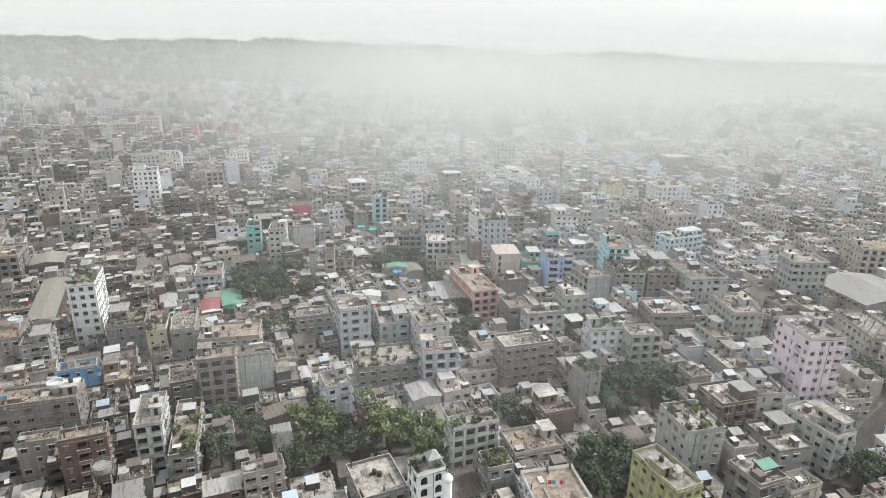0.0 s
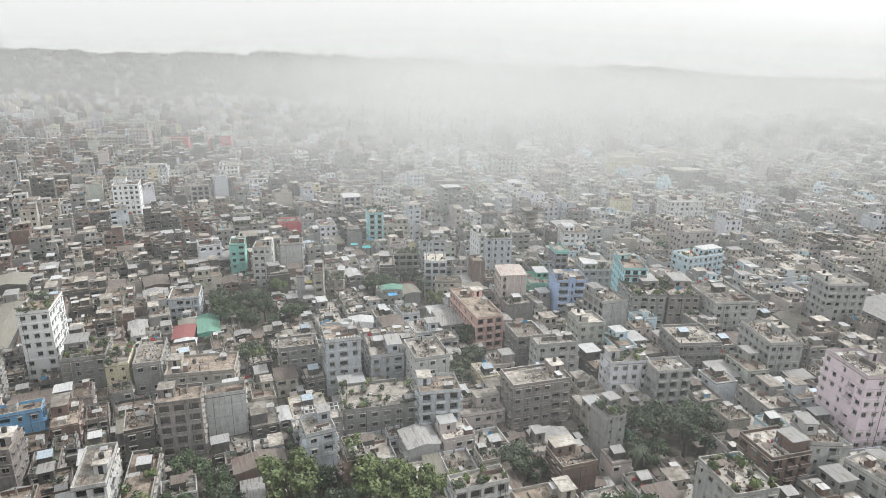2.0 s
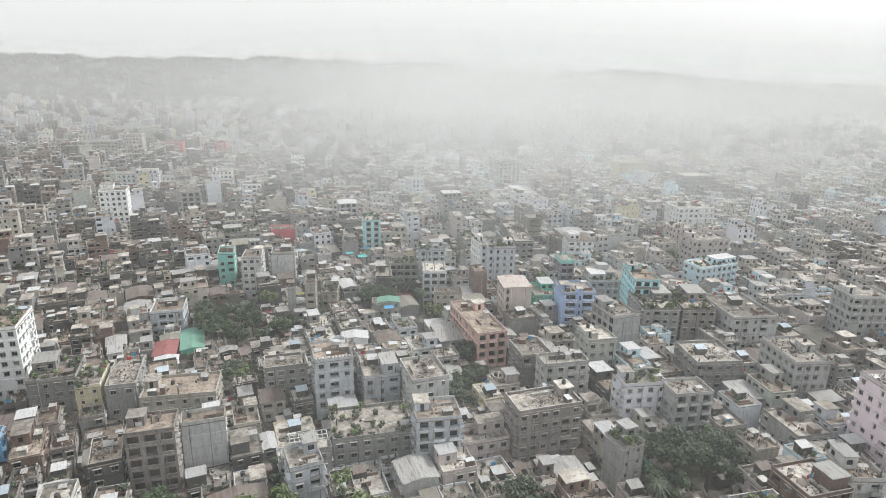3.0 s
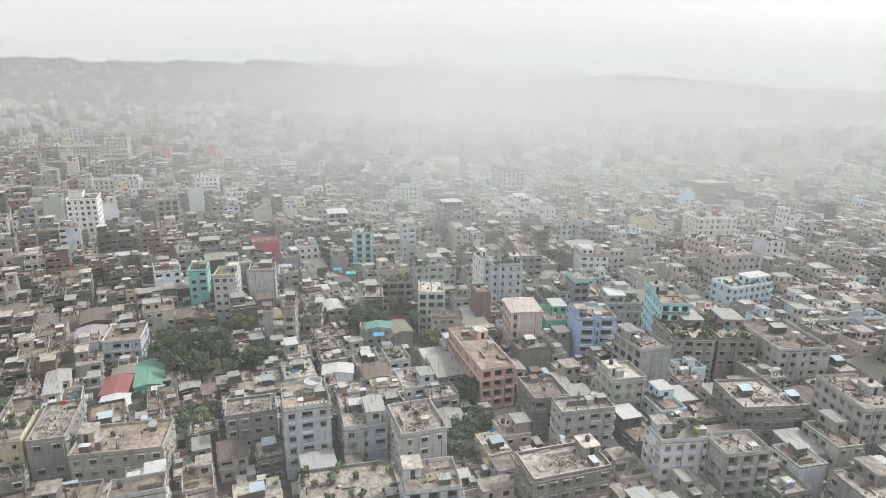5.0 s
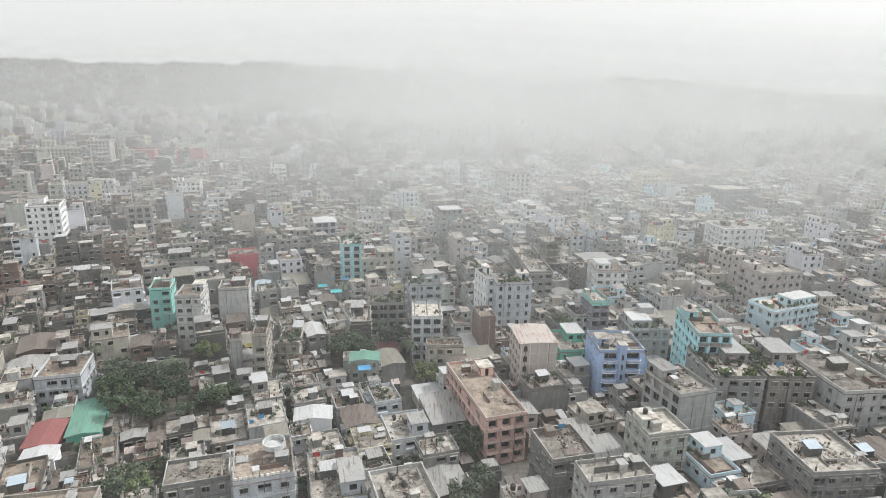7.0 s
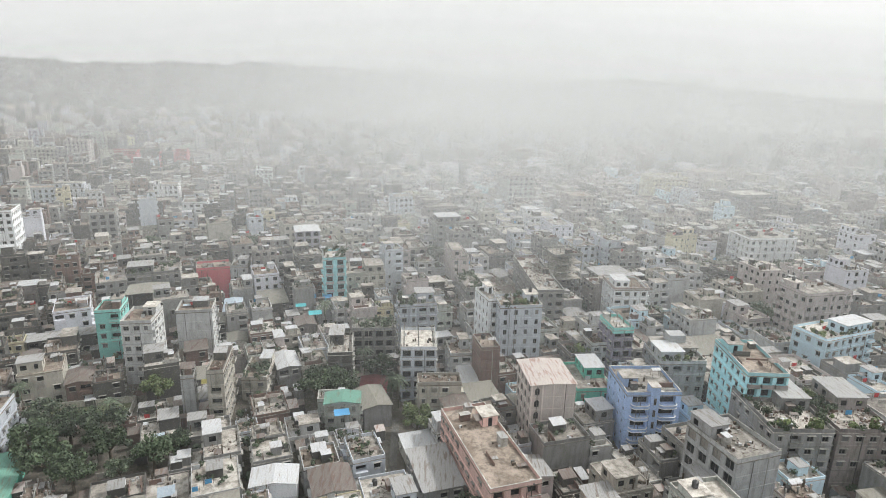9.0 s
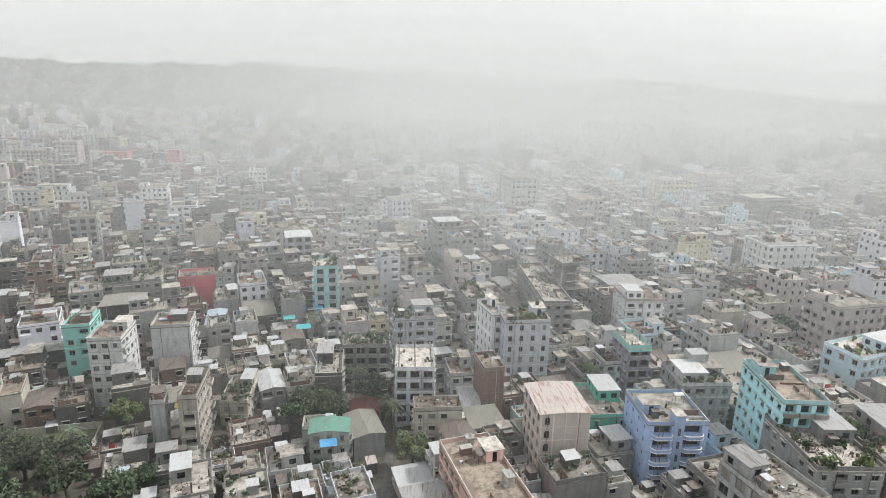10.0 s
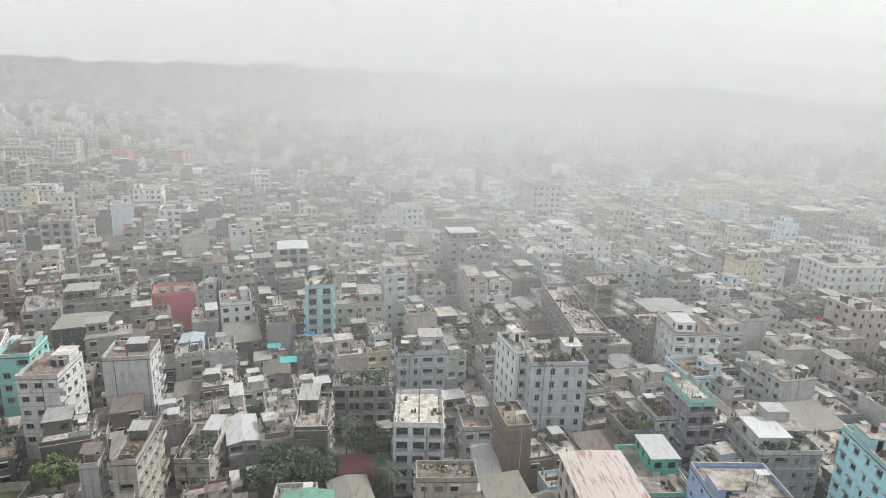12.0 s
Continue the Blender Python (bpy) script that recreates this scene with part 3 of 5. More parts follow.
def round_balcony(w, deep, wall):
    """A balcony slab with rounded outer corners and a low solid rail."""
    key = (round(w, 1), wall)
    if key not in ROUND:
        r, pts = deep * 0.9, [(-w / 2, 0.0)]
        for k in range(7):
            a = math.pi + math.pi / 2 * k / 6
            pts.append((-w / 2 + r + r * math.cos(a), -deep + r + r * math.sin(a)))
        pts += [(-px, py) for px, py in reversed(pts)]
        b = Build()

        def ring(z0, z1, grow, thick, mat):
            outer = [(px * (1 + grow / w * 2), py - grow if py < -0.01 else py) for px, py in pts]
            inner = [(px * (1 - 2 * thick / w), min(0.0, py + thick)) for px, py in pts]
            for (a, c) in zip(range(len(pts) - 1), range(1, len(pts))):
                for lo, p, q in (((z0, z1), outer[a], outer[c]), ((z1, z0), inner[a], inner[c])):
                    b.face([(*p, lo[0]), (*q, lo[0]), (*q, lo[1]), (*p, lo[1])], mat)
                b.face([(*outer[a], z1), (*outer[c], z1), (*inner[c], z1), (*inner[a], z1)], mat)
        b.face([(*p, 0.0) for p in pts], 1)
        b.face([(*p, -0.16) for p in reversed(pts)], 1)
        ring(-0.16, 0.0, 0.06, 0.3, 1)
        ring(0.0, 0.62, 0.0, 0.1, 0)
        ring(0.62, 0.72, 0.05, 0.14, 1)
        ROUND[key] = b.mesh("balcony", [PAINT[wall], PAINT["white"]])
    return ROUND[key]


def open_floors(root, w, d, z, count, colour):
    """Unfinished storeys: bare slabs on columns."""
    sb = Build()
    sb.box(-w / 2 - 0.2, -d / 2 - 0.2, -0.16, w / 2 + 0.2, d / 2 + 0.2, 0.0, 0, True)
    slab = sb.mesh("floor_slab", [ROOF[1]])
    cb = Build()
    cb.box(-0.16, -0.16, 0, 0.16, 0.16, STOREY - 0.16)
    col = cb.mesh("column", [LEDGE])
    for i in range(count):
        for px in (-w / 2 + 0.3, 0, w / 2 - 0.3):
            for py in (-d / 2 + 0.3, 0, d / 2 - 0.3):
                put("column", col, root, pose(px, py, z + i * STOREY))
        if i < count - 1:
            put("floor_slab", slab, root, pose(0, 0, z + (i + 1) * STOREY))
    core = Build()
    core.box(-w * 0.05, d * 0.05, z, w * 0.4, d * 0.42, z + count * STOREY - 0.16)
    put("stair_core", core.mesh("stair_core", [PAINT[colour]]), root)


def house(x, y, rot, w, d, n, colour, style, roof, trim="", front="", balc="", bare=0, canopy=False, crenel=False, side="", open_top=False):
    """A house with walls, windows, floor ledges, roof slab, parapet and what stands on its roof."""
    rnd = random.Random(int(x * 31 + y * 17 + n))
    at = pose(x, y, 0, 0, 0, rot)
    remember(x, y, rot, w, d)
    kind = "apartment_house" if n >= 4 else ("shed" if "n" in roof and n <= 2 else "house")
    root = new(kind)
    root.matrix_basis = at
    word = WORDS.get(colour, colour)
    top = {"p": "roof garden", "n": "corrugated sheet roof", "c": "bare columns on the roof", "r": "round cistern on the roof", "h": "sheet shed on the roof",
           "s": "stair block on the roof", "l": "washing on the roof", "t": "black water tank on the roof", "j": "cluttered flat roof", "o": "rusty red cornice"}[roof[0]]
    tagged(root, "%s %s-storey concrete house with %s" % (word, NUM[n], top), "house", "city houses")
    height = n * STOREY
    built = n - bare
    walls, holes = Build(), {0: [], 1: [], 2: [], 3: []}
    view = 3 if x > 3 else 1
    st = "open" if style == "open" else style
    for s, (length, place, _) in enumerate(sides_of(w, d)):
        kind_s = st
        if s != 0 and st in ("balc", "arch", "open"):
            kind_s = "std" if st != "arch" else "arch"
        if s == view and st == "slit":
            kind_s = "x"
        if st in ("blank", "brickblank"):
            kind_s = "std" if s == view and st == "blank" and n >= 3 else "x"
        if s == 0 and front:
            kind_s = front
        if s == view and side:
            kind_s = side
        facade(walls, length, built, kind_s, place, rnd, 0.08 if kind_s == "std" else 0.0, s not in (0, view) or y > 420, holes[s])
    front = front or style
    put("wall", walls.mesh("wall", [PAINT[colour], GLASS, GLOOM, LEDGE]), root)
    for s, (length, _, stand) in enumerate(sides_of(w, d)):
        for u, z, ww, hh, deep in holes[s]:
            if deep:
                put("balcony", balcony_mesh(ww + 0.3, colour, 0.7), root, stand(u, z - 0.8))
                continue
            if front == "wide" and s == 0:
                put("balcony", round_balcony(ww + 0.7, 1.2, balc or colour), root, stand(u, z - 0.55))
                continue
            if front == "open" and s == 0:
                if rnd.random() < 0.6:
                    put("railing", balcony_mesh(ww, colour, 0.25), root, stand(u, z - 0.1))
                continue
            if front == "balc" and s == 0:
                put("balcony", balcony_mesh(ww + 0.5, balc or colour), root, stand(u, z - 0.45))
                continue
            put("window", window_for("arch" if style == "arch" else "std" if style != "band" else "flat", ww, hh, colour, rnd.choice((0, 0, 0, 0, 1, 2))), root, stand(u, z))
    if bare:
        open_floors(root, w, d, built * STOREY, bare, colour)
    if front == "wide":
        shaft = Build()
        shaft.box(-0.95, -d / 2 - 0.7, 0, 0.95, -d / 2 + 2.2, height + 2.3)
        shaft.box(-1.15, -d / 2 - 0.9, height + 2.3, 1.15, -d / 2 + 2.4, height + 2.45, 1, True)
        sh = put("stair_shaft", shaft.mesh("stair_shaft", [PAINT[colour], ROOF[1]]), root)
        for i in range(n):
            put("window", window_for("flat", 0.6, 1.7, colour), sh, pose(0, -d / 2 - 0.7 - DEPTH - 0.01, i * STOREY + 0.9))
    # drainpipes down the front
    for k in range(1 + int(w > 9)):
        pb = Build()
        px = rnd.uniform(-0.45, 0.45) * w
        pb.tube((px, -d / 2 - 0.16, 0.1), (px, -d / 2 - 0.16, built * STOREY), 0.07, 0.07, 5)
        put("drainpipe", pb.mesh("drainpipe", [rnd.choice((FRAME, PAINT["dgrey"], LEDGE))]), root)
    # floor ledges
    if style not in ("arch",):
        led = Build()
        parapet(led, w + 0.16, d + 0.16, -0.09, 0.18, 0.10)
        me = led.mesh("ledge", [PAINT[colour]])
        for i in range(1, built + (1 if bare else 0)):
            put("ledge", me, root, pose(0, 0, i * STOREY))
    else:
        led = Build()
        parapet(led, w + 0.12, d + 0.12, -0.05, 0.12, 0.10)
        me = led.mesh("ledge", [PAINT[colour]])
        for i in range(1, built + (1 if bare else 0)):
            put("ledge", me, root, pose(0, 0, i * STOREY))
    # roof
    if "n" in roof:
        rb = Build()
        tin_roof(rb, w, d, height + 0.1, 0.07 * w + 0.1 if n < 4 else 0.03 * w)
        put("roof", rb.mesh("roof", [TIN[TIN_OF.get(colour, 0)], PAINT[colour]]), root)
        slab = Build()
        slab.box(-w / 2 + 0.01, -d / 2 + 0.01, height - 0.1, w / 2 - 0.01, d / 2 - 0.01, height)
        put("ceiling_slab", slab.mesh("slab", [LEDGE]), root)
        return root
    slab = Build()
    slab.box(-w / 2 - 0.12, -d / 2 - 0.12, height - 0.14, w / 2 + 0.12, d / 2 + 0.12, height + 0.02, 0, True)
    put("roof", slab.mesh("roof", [ROOF[2 if "b" in roof else rnd.choice((0, 0, 1, 1, 2) if x > -45 else (2, 2, 0))]]), root)
    par = Build()
    parapet(par, w, d, height + 0.02, 0.8)
    put("parapet", par.mesh("parapet", [PAINT[trim or colour]]), root)
    if trim:
        fas = Build()
        parapet(fas, w + 0.1, d + 0.1, height - 0.9, 0.9, 0.05)
        put("fascia", fas.mesh("fascia", [PAINT[trim]]), root)
    if crenel:
        mb = Build()
        mb.box(-0.22, -0.09, 0, 0.22, 0.09, 0.45)
        me = mb.mesh("merlon", [PAINT["white"]])
        for k in range(int(w / 0.9)):
            put("merlon", me, root, pose(-w / 2 + 0.45 + k * 0.9, -d / 2 + 0.1, height + 0.88))
    if canopy:
        cw, cd = w * 0.86, d * 0.62
        cc = Build()
        cc.box(-0.13, -0.13, 0, 0.13, 0.13, 2.6)
        me = cc.mesh("column", [PAINT["greywhite"]])
        for px in (-cw / 2 + 0.2, 0, cw / 2 - 0.2):
            for py in (-cd / 2 + 0.2, cd / 2 - 0.2):
                put("column", me, root, pose(px, d * 0.14 + py, height + 0.02))
        rm = Build()
        rm.box(-cw * 0.1, d * 0.14 - cd * 0.2, height + 0.02, cw / 2 - 0.5, d * 0.14 + cd / 2 - 0.3, height + 2.62)
        put("roof_room", rm.mesh("roof_room", [PAINT[colour]]), root)
        sl = Build()
        sl.box(-cw / 2 - 0.3, d * 0.14 - cd / 2 - 0.3, height + 2.62, cw / 2 + 0.3, d * 0.14 + cd / 2 + 0.3, height + 2.8, 0, True)
        put("canopy_slab", sl.mesh("canopy_slab", [ROOF[1]]), root)
        up = Build()
        up.box(-cw * 0.12, d * 0.14 - cd * 0.1, height + 2.8, cw * 0.3, d * 0.14 + cd * 0.42, height + 4.9)
        put("stair_block", up.mesh("stair_block", [PAINT[colour]]), root)
    if "o" in roof:
        cor = Build()
        parapet(cor, w + 0.5, d + 0.5, height + 0.3, 0.75, 0.22)
        put("cornice", cor.mesh("cornice", [TIN[3]]), root)
    if open_top:
        return root
    cop = Build()
    parapet(cop, w + 0.08, d + 0.08, height + 0.82, 0.06, 0.21)
    put("coping", cop.mesh("coping", [LEDGE]), root)
    z = height + 0.02
    ax, ay = w / 2 - 0.8, d / 2 - 0.8
    if "s" in roof:
        sw, sd = min(3.4, w * 0.42), min(4.2, d * 0.45)
        cx, cy = rnd.choice((-1, 1)) * (w / 2 - sw / 2 - 0.25), rnd.uniform(-0.2, 1) * (d / 2 - sd / 2 - 0.3)
        blk = Build()
        blk.box(cx - sw / 2, cy - sd / 2, z, cx + sw / 2, cy + sd / 2, z + 2.3)
        blk.box(cx - sw / 2 - 0.25, cy - sd / 2 - 0.25, z + 2.3, cx + sw / 2 + 0.25, cy + sd / 2 + 0.25, z + 2.45, 1, True)
        b2 = put("stair_block", blk.mesh("stair_block", [PAINT[colour], ROOF[1]]), root)
        dr = Build()
        dr.box(cx - 0.45, cy - sd / 2 - 0.03, z, cx + 0.45, cy - sd / 2 - 0.002, z + 2.0)
        put("door", dr.mesh("door", [GLASS]), b2)
        if rnd.random() < 0.6:
            tk = put("water_tank", TANK, None, at @ pose(cx, cy, z + 2.45))
            tagged(tk, "black plastic water tank standing on a flat roof", "water tank", "roof tanks")
    if rnd.random() < 0.35 and "s" not in roof and "r" not in roof and w > 5.5 and d > 5.5:
        upper_room(rnd, w, d, height, colour, lambda nm, bb, mats: put(nm, bb.mesh(nm, mats), root))
    if "c" in roof:
        cm = Build()
        cm.box(-0.15, -0.15, 0, 0.15, 0.15, 1.7)
        for i, j in ((-1, -1), (1, -1), (1, 1), (-1, 1)):
            cm.tube((i * 0.1, j * 0.1, 1.7), (i * 0.13, j * 0.13, 2.6), 0.02, 0.02, 3)
        me = cm.mesh("column", [LEDGE])
        nx, ny = max(2, int(w / 3.2) + 1), max(2, int(d / 3.5) + 1)
        for i in range(nx):
            for j in range(ny):
                put("column", me, root, pose(-ax + 2 * ax * i / (nx - 1), -ay + 2 * ay * j / (ny - 1), z))
    if "r" in roof:
        ring_tank(at @ pose(w * 0.2, d * 0.1, 0), z)
    if "t" in roof:
        for k in range(rnd.choice((1, 2))):
            tk = put("water_tank", TANK, None, at @ pose(rnd.uniform(-ax, ax) * 0.8, rnd.uniform(-0.2, 0.8) * ay, z))
            tagged(tk, "black plastic water tank standing on a flat roof", "water tank", "roof tanks")
    if "h" in roof:
        sh = put("roof_shed", rnd.choice(SHEDS[:4] if min(w, d) < 6 else SHEDS), None, at @ pose(rnd.uniform(-0.4, 0.4) * (w - 4.6) if w > 4.6 else 0, rnd.uniform(-0.2, 0.4) * max(0, d - 3.4), z))
        tagged(sh, "small shed with corrugated sheet top on a flat roof", "shed", "roof sheds")
    if "p" in roof:
        for k in range(int(min(24, 4 + w * d / 9))):
            px, py = rnd.uniform(-ax, ax), rnd.uniform(-ay, ay)
            if rnd.random() < 0.5:
                px, py = (px, -ay) if rnd.random() < 0.5 else (rnd.choice((-ax, ax)), py)
            shrub(at @ pose(px, py, z, 0, 0, rnd.random() * 360) @ Matrix.Scale(rnd.uniform(1.0, 2.0), 4), rnd.randrange(5))
    if "j" in roof:
        for k in range(int(2 + w * d / 16)):
            rubble(at @ pose(rnd.uniform(-ax, ax) * 0.8, rnd.uniform(-ay, ay) * 0.8, z, 0, 0, rnd.random() * 360), rnd.random())
    junk(at @ pose(0, 0, z), w, d, x + y, 0.8)
    if "l" in roof:
        wash = Build()
        for k, col in enumerate((0, 1, 2, 0)):
            wash.box(-1.6 + k * 0.85, -0.02, 0.55, -0.9 + k * 0.85, 0.02, 1.6, col, True)
        wash.tube((-2, 0, 0), (-2, 0, 1.7), 0.04, 0.04, 5, 3)
        wash.tube((2, 0, 0), (2, 0, 1.7), 0.04, 0.04, 5, 3)
        wash.tube((-2, 0, 1.62), (2, 0, 1.62), 0.015, 0.015, 4, 3)
        ln = put("washing_line", wash.mesh("washing_line", [CLOTH["red"], CLOTH["blue"], CLOTH["white"], BARK]), None, at @ pose(0, 0, z, 0, 0, rnd.uniform(-20, 20)))
        tagged(ln, "washing line with red and blue cloths on a roof", "washing line")
    return root


house(-122.1, 196.5, 18, 8.4, 15.6, 8, "white", "std", "p")
house(-105.8, 189.5, 19, 11.8, 13.1, 4, "grey", "std", "pj")
house(-94.1, 186.3, 18, 6.1, 13.4, 4, "yellow", "slit", "p")
house(-86.1, 188.5, 17, 7.5, 16.5, 4, "grey", "std", "j")
house(-70.1, 186.6, 12, 19.3, 11.7, 3, "cream", "std", "st")
house(-62.9, 154.8, 16, 10.1, 7.7, 6, "pinkgrey", "open", "s")
house(-54.6, 162.4, 19, 9.7, 5.3, 5, "greywhite", "blank", "t")
house(-29.5, 191.8, 17, 10.4, 12.1, 6, "bluewhite", "std", "r", crenel=True)
house(-43.7, 196.2, 17, 11.7, 7.8, 4, "grey", "std", "j")
house(-16.9, 195.5, 15, 10.0, 15.4, 4, "bluewhite", "std", "jh")
house(-3.3, 187.6, 19, 10.3, 12.8, 5, "greywhite", "std", "jt")
house(0.2, 167.0, 11, 10.8, 9.1, 5, "bluewhite", "balc", "sj")
house(-16.3, 170.7, 14, 19.5, 13.6, 3, "grey", "std", "p")
house(11.8, 170.6, 16, 12.4, 7.7, 2, "pinkwhite", "std", "t")
house(27.2, 172.4, 17, 17.0, 9.0, 5, "pinkgrey", "std", "sj")
house(13.8, 231.0, 18, 10.1, 28.3, 4, "pink", "balc", "sb")
beige_block = house(28.6, 251.3, 7, 10.1, 12.4, 6, "beige", "arch", "n", front="x")
house(52.1, 253.2, 3, 12.5, 13.1, 5, "blue", "balc", "s", front="wide", side="slit", balc="blue")
house(41.9, 266.2, 6, 9.3, 14.6, 3, "green", "std", "h")
house(76.8, 254.5, -2, 9.0, 18.2, 7, "cyan", "std", "s", front="balc", balc="pinkgrey")
house(117.9, 287.1, 22, 20.0, 10.4, 5, "lightblue", "std", "p")
house(122.7, 306.1, 14, 17.0, 11.5, 7, "pinkwhite", "std", "s")
house(111.6, 165.2, 6, 11.0, 15.0, 8, "lavender", "std", "sj")
house(150.2, 237.2, 3, 14.8, 11.1, 7, "greywhite", "std", "s")
house(107.6, 202.5, 5, 10.6, 17.1, 5, "greywhite", "std", "sj")
house(83.3, 206.1, 6, 14.2, 14.1, 4, "grey", "std", "jh")
house(106.7, 237.5, 7, 16.2, 21.6, 5, "greywhite", "std", "h")
house(78.0, 241.6, 1, 12.5, 17.9, 5, "grey", "std", "pj")
house(91.4, 242.4, 0, 11.6, 18.8, 5, "pinkgrey", "std", "pj")
house(59.7, 225.3, 18, 9.9, 13.2, 6, "greywhite", "blank", "j", side="balc")
house(50.0, 211.4, 13, 9.4, 9.2, 5, "greenwhite", "std", "s")
house(36.2, 194.6, 12, 13.3, 6.6, 5, "greywhite", "std", "c")
house(28.9, 207.6, 15, 9.4, 11.3, 4, "grey", "std", "j")
house(55.2, 184.2, 8, 11.7, 8.0, 5, "lavwhite", "std", "sp")
house(66.2, 179.4, 10, 10.7, 7.7, 5, "greywhite", "balc", "j")
house(43.0, 155.8, 24, 6.0, 6.2, 5, "grey", "slit", "p")
house(63.9, 131.4, 13, 10.3, 12.3, 5, "greywhite", "std", "jp")
house(77.7, 142.6, 15, 10.7, 10.1, 5, "brick", "balc", "jl")
house(89.6, 146.6, -1, 7.2, 8.9, 5, "greywhite", "std", "j")
house(99.1, 135.2, 21, 7.0, 14.7, 4, "greywhite", "balc", "j")
house(49.0, 107.9, 23, 6.8, 13.6, 6, "olive", "band", "s", trim="olive", side="band")
house(70.7, 111.3, 21, 7.8, 8.7, 5, "grey", "std", "jh")
house(79.9, 111.5, 20, 9.2, 5.3, 4, "cream", "std", "j")
house(23.8, 129.4, 17, 13.0, 9.5, 3, "cream", "std", "sj")
house(26.8, 112.6, 12, 12.5, 11.3, 3, "white", "blank", "l")
house(8.9, 128.6, 20, 11.9, 4.9, 5, "greywhite", "open", "p")
house(14.2, 121.5, 19, 6.4, 6.5, 3, "grey", "std", "jp")
house(32.0, 145.3, 18, 9.0, 8.3, 3, "brick", "blank", "j")
house(-13.1, 111.0, 24, 10.3, 11.9, 4, "grey", "std", "t")
house(-2.0, 107.9, 24, 6.5, 5.5, 6, "white", "arch", "pt")
house(-40.1, 117.8, 23, 9.1, 4.5, 3, "cream", "std", "h")
house(-41.7, 145.5, 24, 11.7, 5.6, 2, "brick", "blank", "n")
house(-29.0, 151.9, 24, 7.2, 8.3, 4, "bluewhite", "std", "j")
house(-18.9, 142.7, 19, 4.3, 8.1, 4, "brick", "open", "pj")
house(-102.4, 136.9, 17, 18.8, 8.7, 5, "pinkgrey", "std", "srj")
house(-94.6, 123.2, 18, 8.6, 4.5, 4, "pinkgrey", "std", "j")
house(-79.6, 116.9, 23, 9.7, 4.5, 6, "brick", "std", "c")
house(-71.2, 131.1, 18, 6.2, 14.1, 5, "greywhite", "balc", "s")
house(-63.6, 132.7, 17, 6.2, 24.3, 3, "grey", "std", "ph")
house(-104.3, 156.9, 24, 9.6, 5.1, 4, "skyblue", "std", "j")
house(-127.1, 174.7, 24, 7.9, 13.8, 4, "grey", "std", "pj")
house(-139.3, 179.6, 24, 8.3, 17.2, 4, "pinkgrey", "std", "r")
house(-151.4, 218.4, 24, 8.9, 43.3, 2, "dgrey", "blank", "n")
house(-183.9, 246.0, 21, 11.0, 18.3, 5, "pinkgrey", "balc", "j")
house(-172.8, 254.4, 24, 12.9, 14.7, 3, "dgrey", "blank", "n")
house(-72.7, 152.9, 24, 6.4, 10.1, 4, "dgrey", "std", "j")
house(149.8, 192.7, -2, 10.9, 22.6, 4, "cream", "std", "c")
house(178.5, 234.1, 12, 32.2, 28.0, 3, "grey", "blank", "n")
house(199.5, 267.1, -7, 17.8, 19.2, 6, "cream", "balc", "s")
house(-93.1, 293.2, 14, 6.7, 10.2, 5, "teal", "std", "s")
house(-77.2, 279.3, 8, 7.7, 10.8, 6, "greywhite", "std", "st")
house(26.3, 288.7, 7, 11.9, 9.7, 7, "bluewhite", "std", "sp", front="tall", side="tall")
house(18.2, 294.0, 19, 3.9, 10.6, 7, "white", "std", "s", side="tall")
house(16.4, 273.0, 13, 4.9, 8.8, 5, "brick", "brickblank", "t")
house(53.1, 281.3, 8, 5.6, 9.9, 6, "purple", "balc", "c", trim="teal", front="balc")
house(43.1, 283.1, 16, 7.9, 8.4, 3, "grey", "std", "ps")
house(49.5, 283.8, 11, 8.3, 8.4, 4, "greywhite", "std", "j")
house(67.5, 274.8, 4, 12.3, 11.8, 4, "greywhite", "std", "jp", canopy=True)
house(68.2, 324.3, 3, 11.5, 13.2, 5, "white", "std", "o")
house(69.5, 347.8, 13, 13.4, 11.4, 4, "grey", "blank", "n")
house(49.3, 342.3, 16, 11.3, 11.1, 7, "grey", "open", "c", bare=4)
house(39.0, 334.2, 5, 9.0, 40.0, 5, "grey", "std", "j")
house(14.9, 331.3, 13, 7.1, 16.7, 4, "grey", "std", "pj")
house(10.4, 360.6, 8, 6.3, 21.9, 5, "pinkwhite", "std", "h")
house(9.8, 403.9, 15, 19.0, 15.4, 6, "grey", "std", "j")
house(37.4, 407.8, 15, 12.0, 14.0, 4, "greywhite", "std", "jt")
house(-33.8, 331.5, 13, 7.6, 11.4, 7, "aqua", "balc", "p", balc="greywhite")
house(-51.4, 369.2, 17, 9.6, 10.7, 7, "lilac", "balc", "n")
house(-25.1, 344.4, 14, 14.2, 15.8, 4, "cream", "std", "th")
house(-13.3, 367.4, 12, 6.8, 18.9, 5, "pinkwhite", "std", "j")
house(-6.7, 368.3, 15, 7.1, 12.9, 5, "pinkgrey", "balc", "j")
house(-3.3, 302.8, 11, 11.5, 8.6, 5, "bluewhite", "std", "p")
house(-1.6, 274.2, 3, 9.2, 12.7, 5, "bluewhite", "open", "c", front="balc")
house(4.1, 262.8, 5, 10.8, 5.1, 3, "cream", "std", "j")
house(-13.3, 272.2, 4, 6.8, 5.9, 1, "red", "blank", "n")
house(11.4, 277.7, 9, 4.7, 13.7, 1, "blue", "blank", "n")
house(9.5, 281.5, 9, 6.0, 8.9, 3, "greywhite", "std", "j")
house(-22.6, 276.2, 7, 6.3, 12.9, 4, "dgrey", "open", "cj")
house(-15.2, 290.2, 6, 12.3, 7.8, 4, "grey", "balc", "cp")
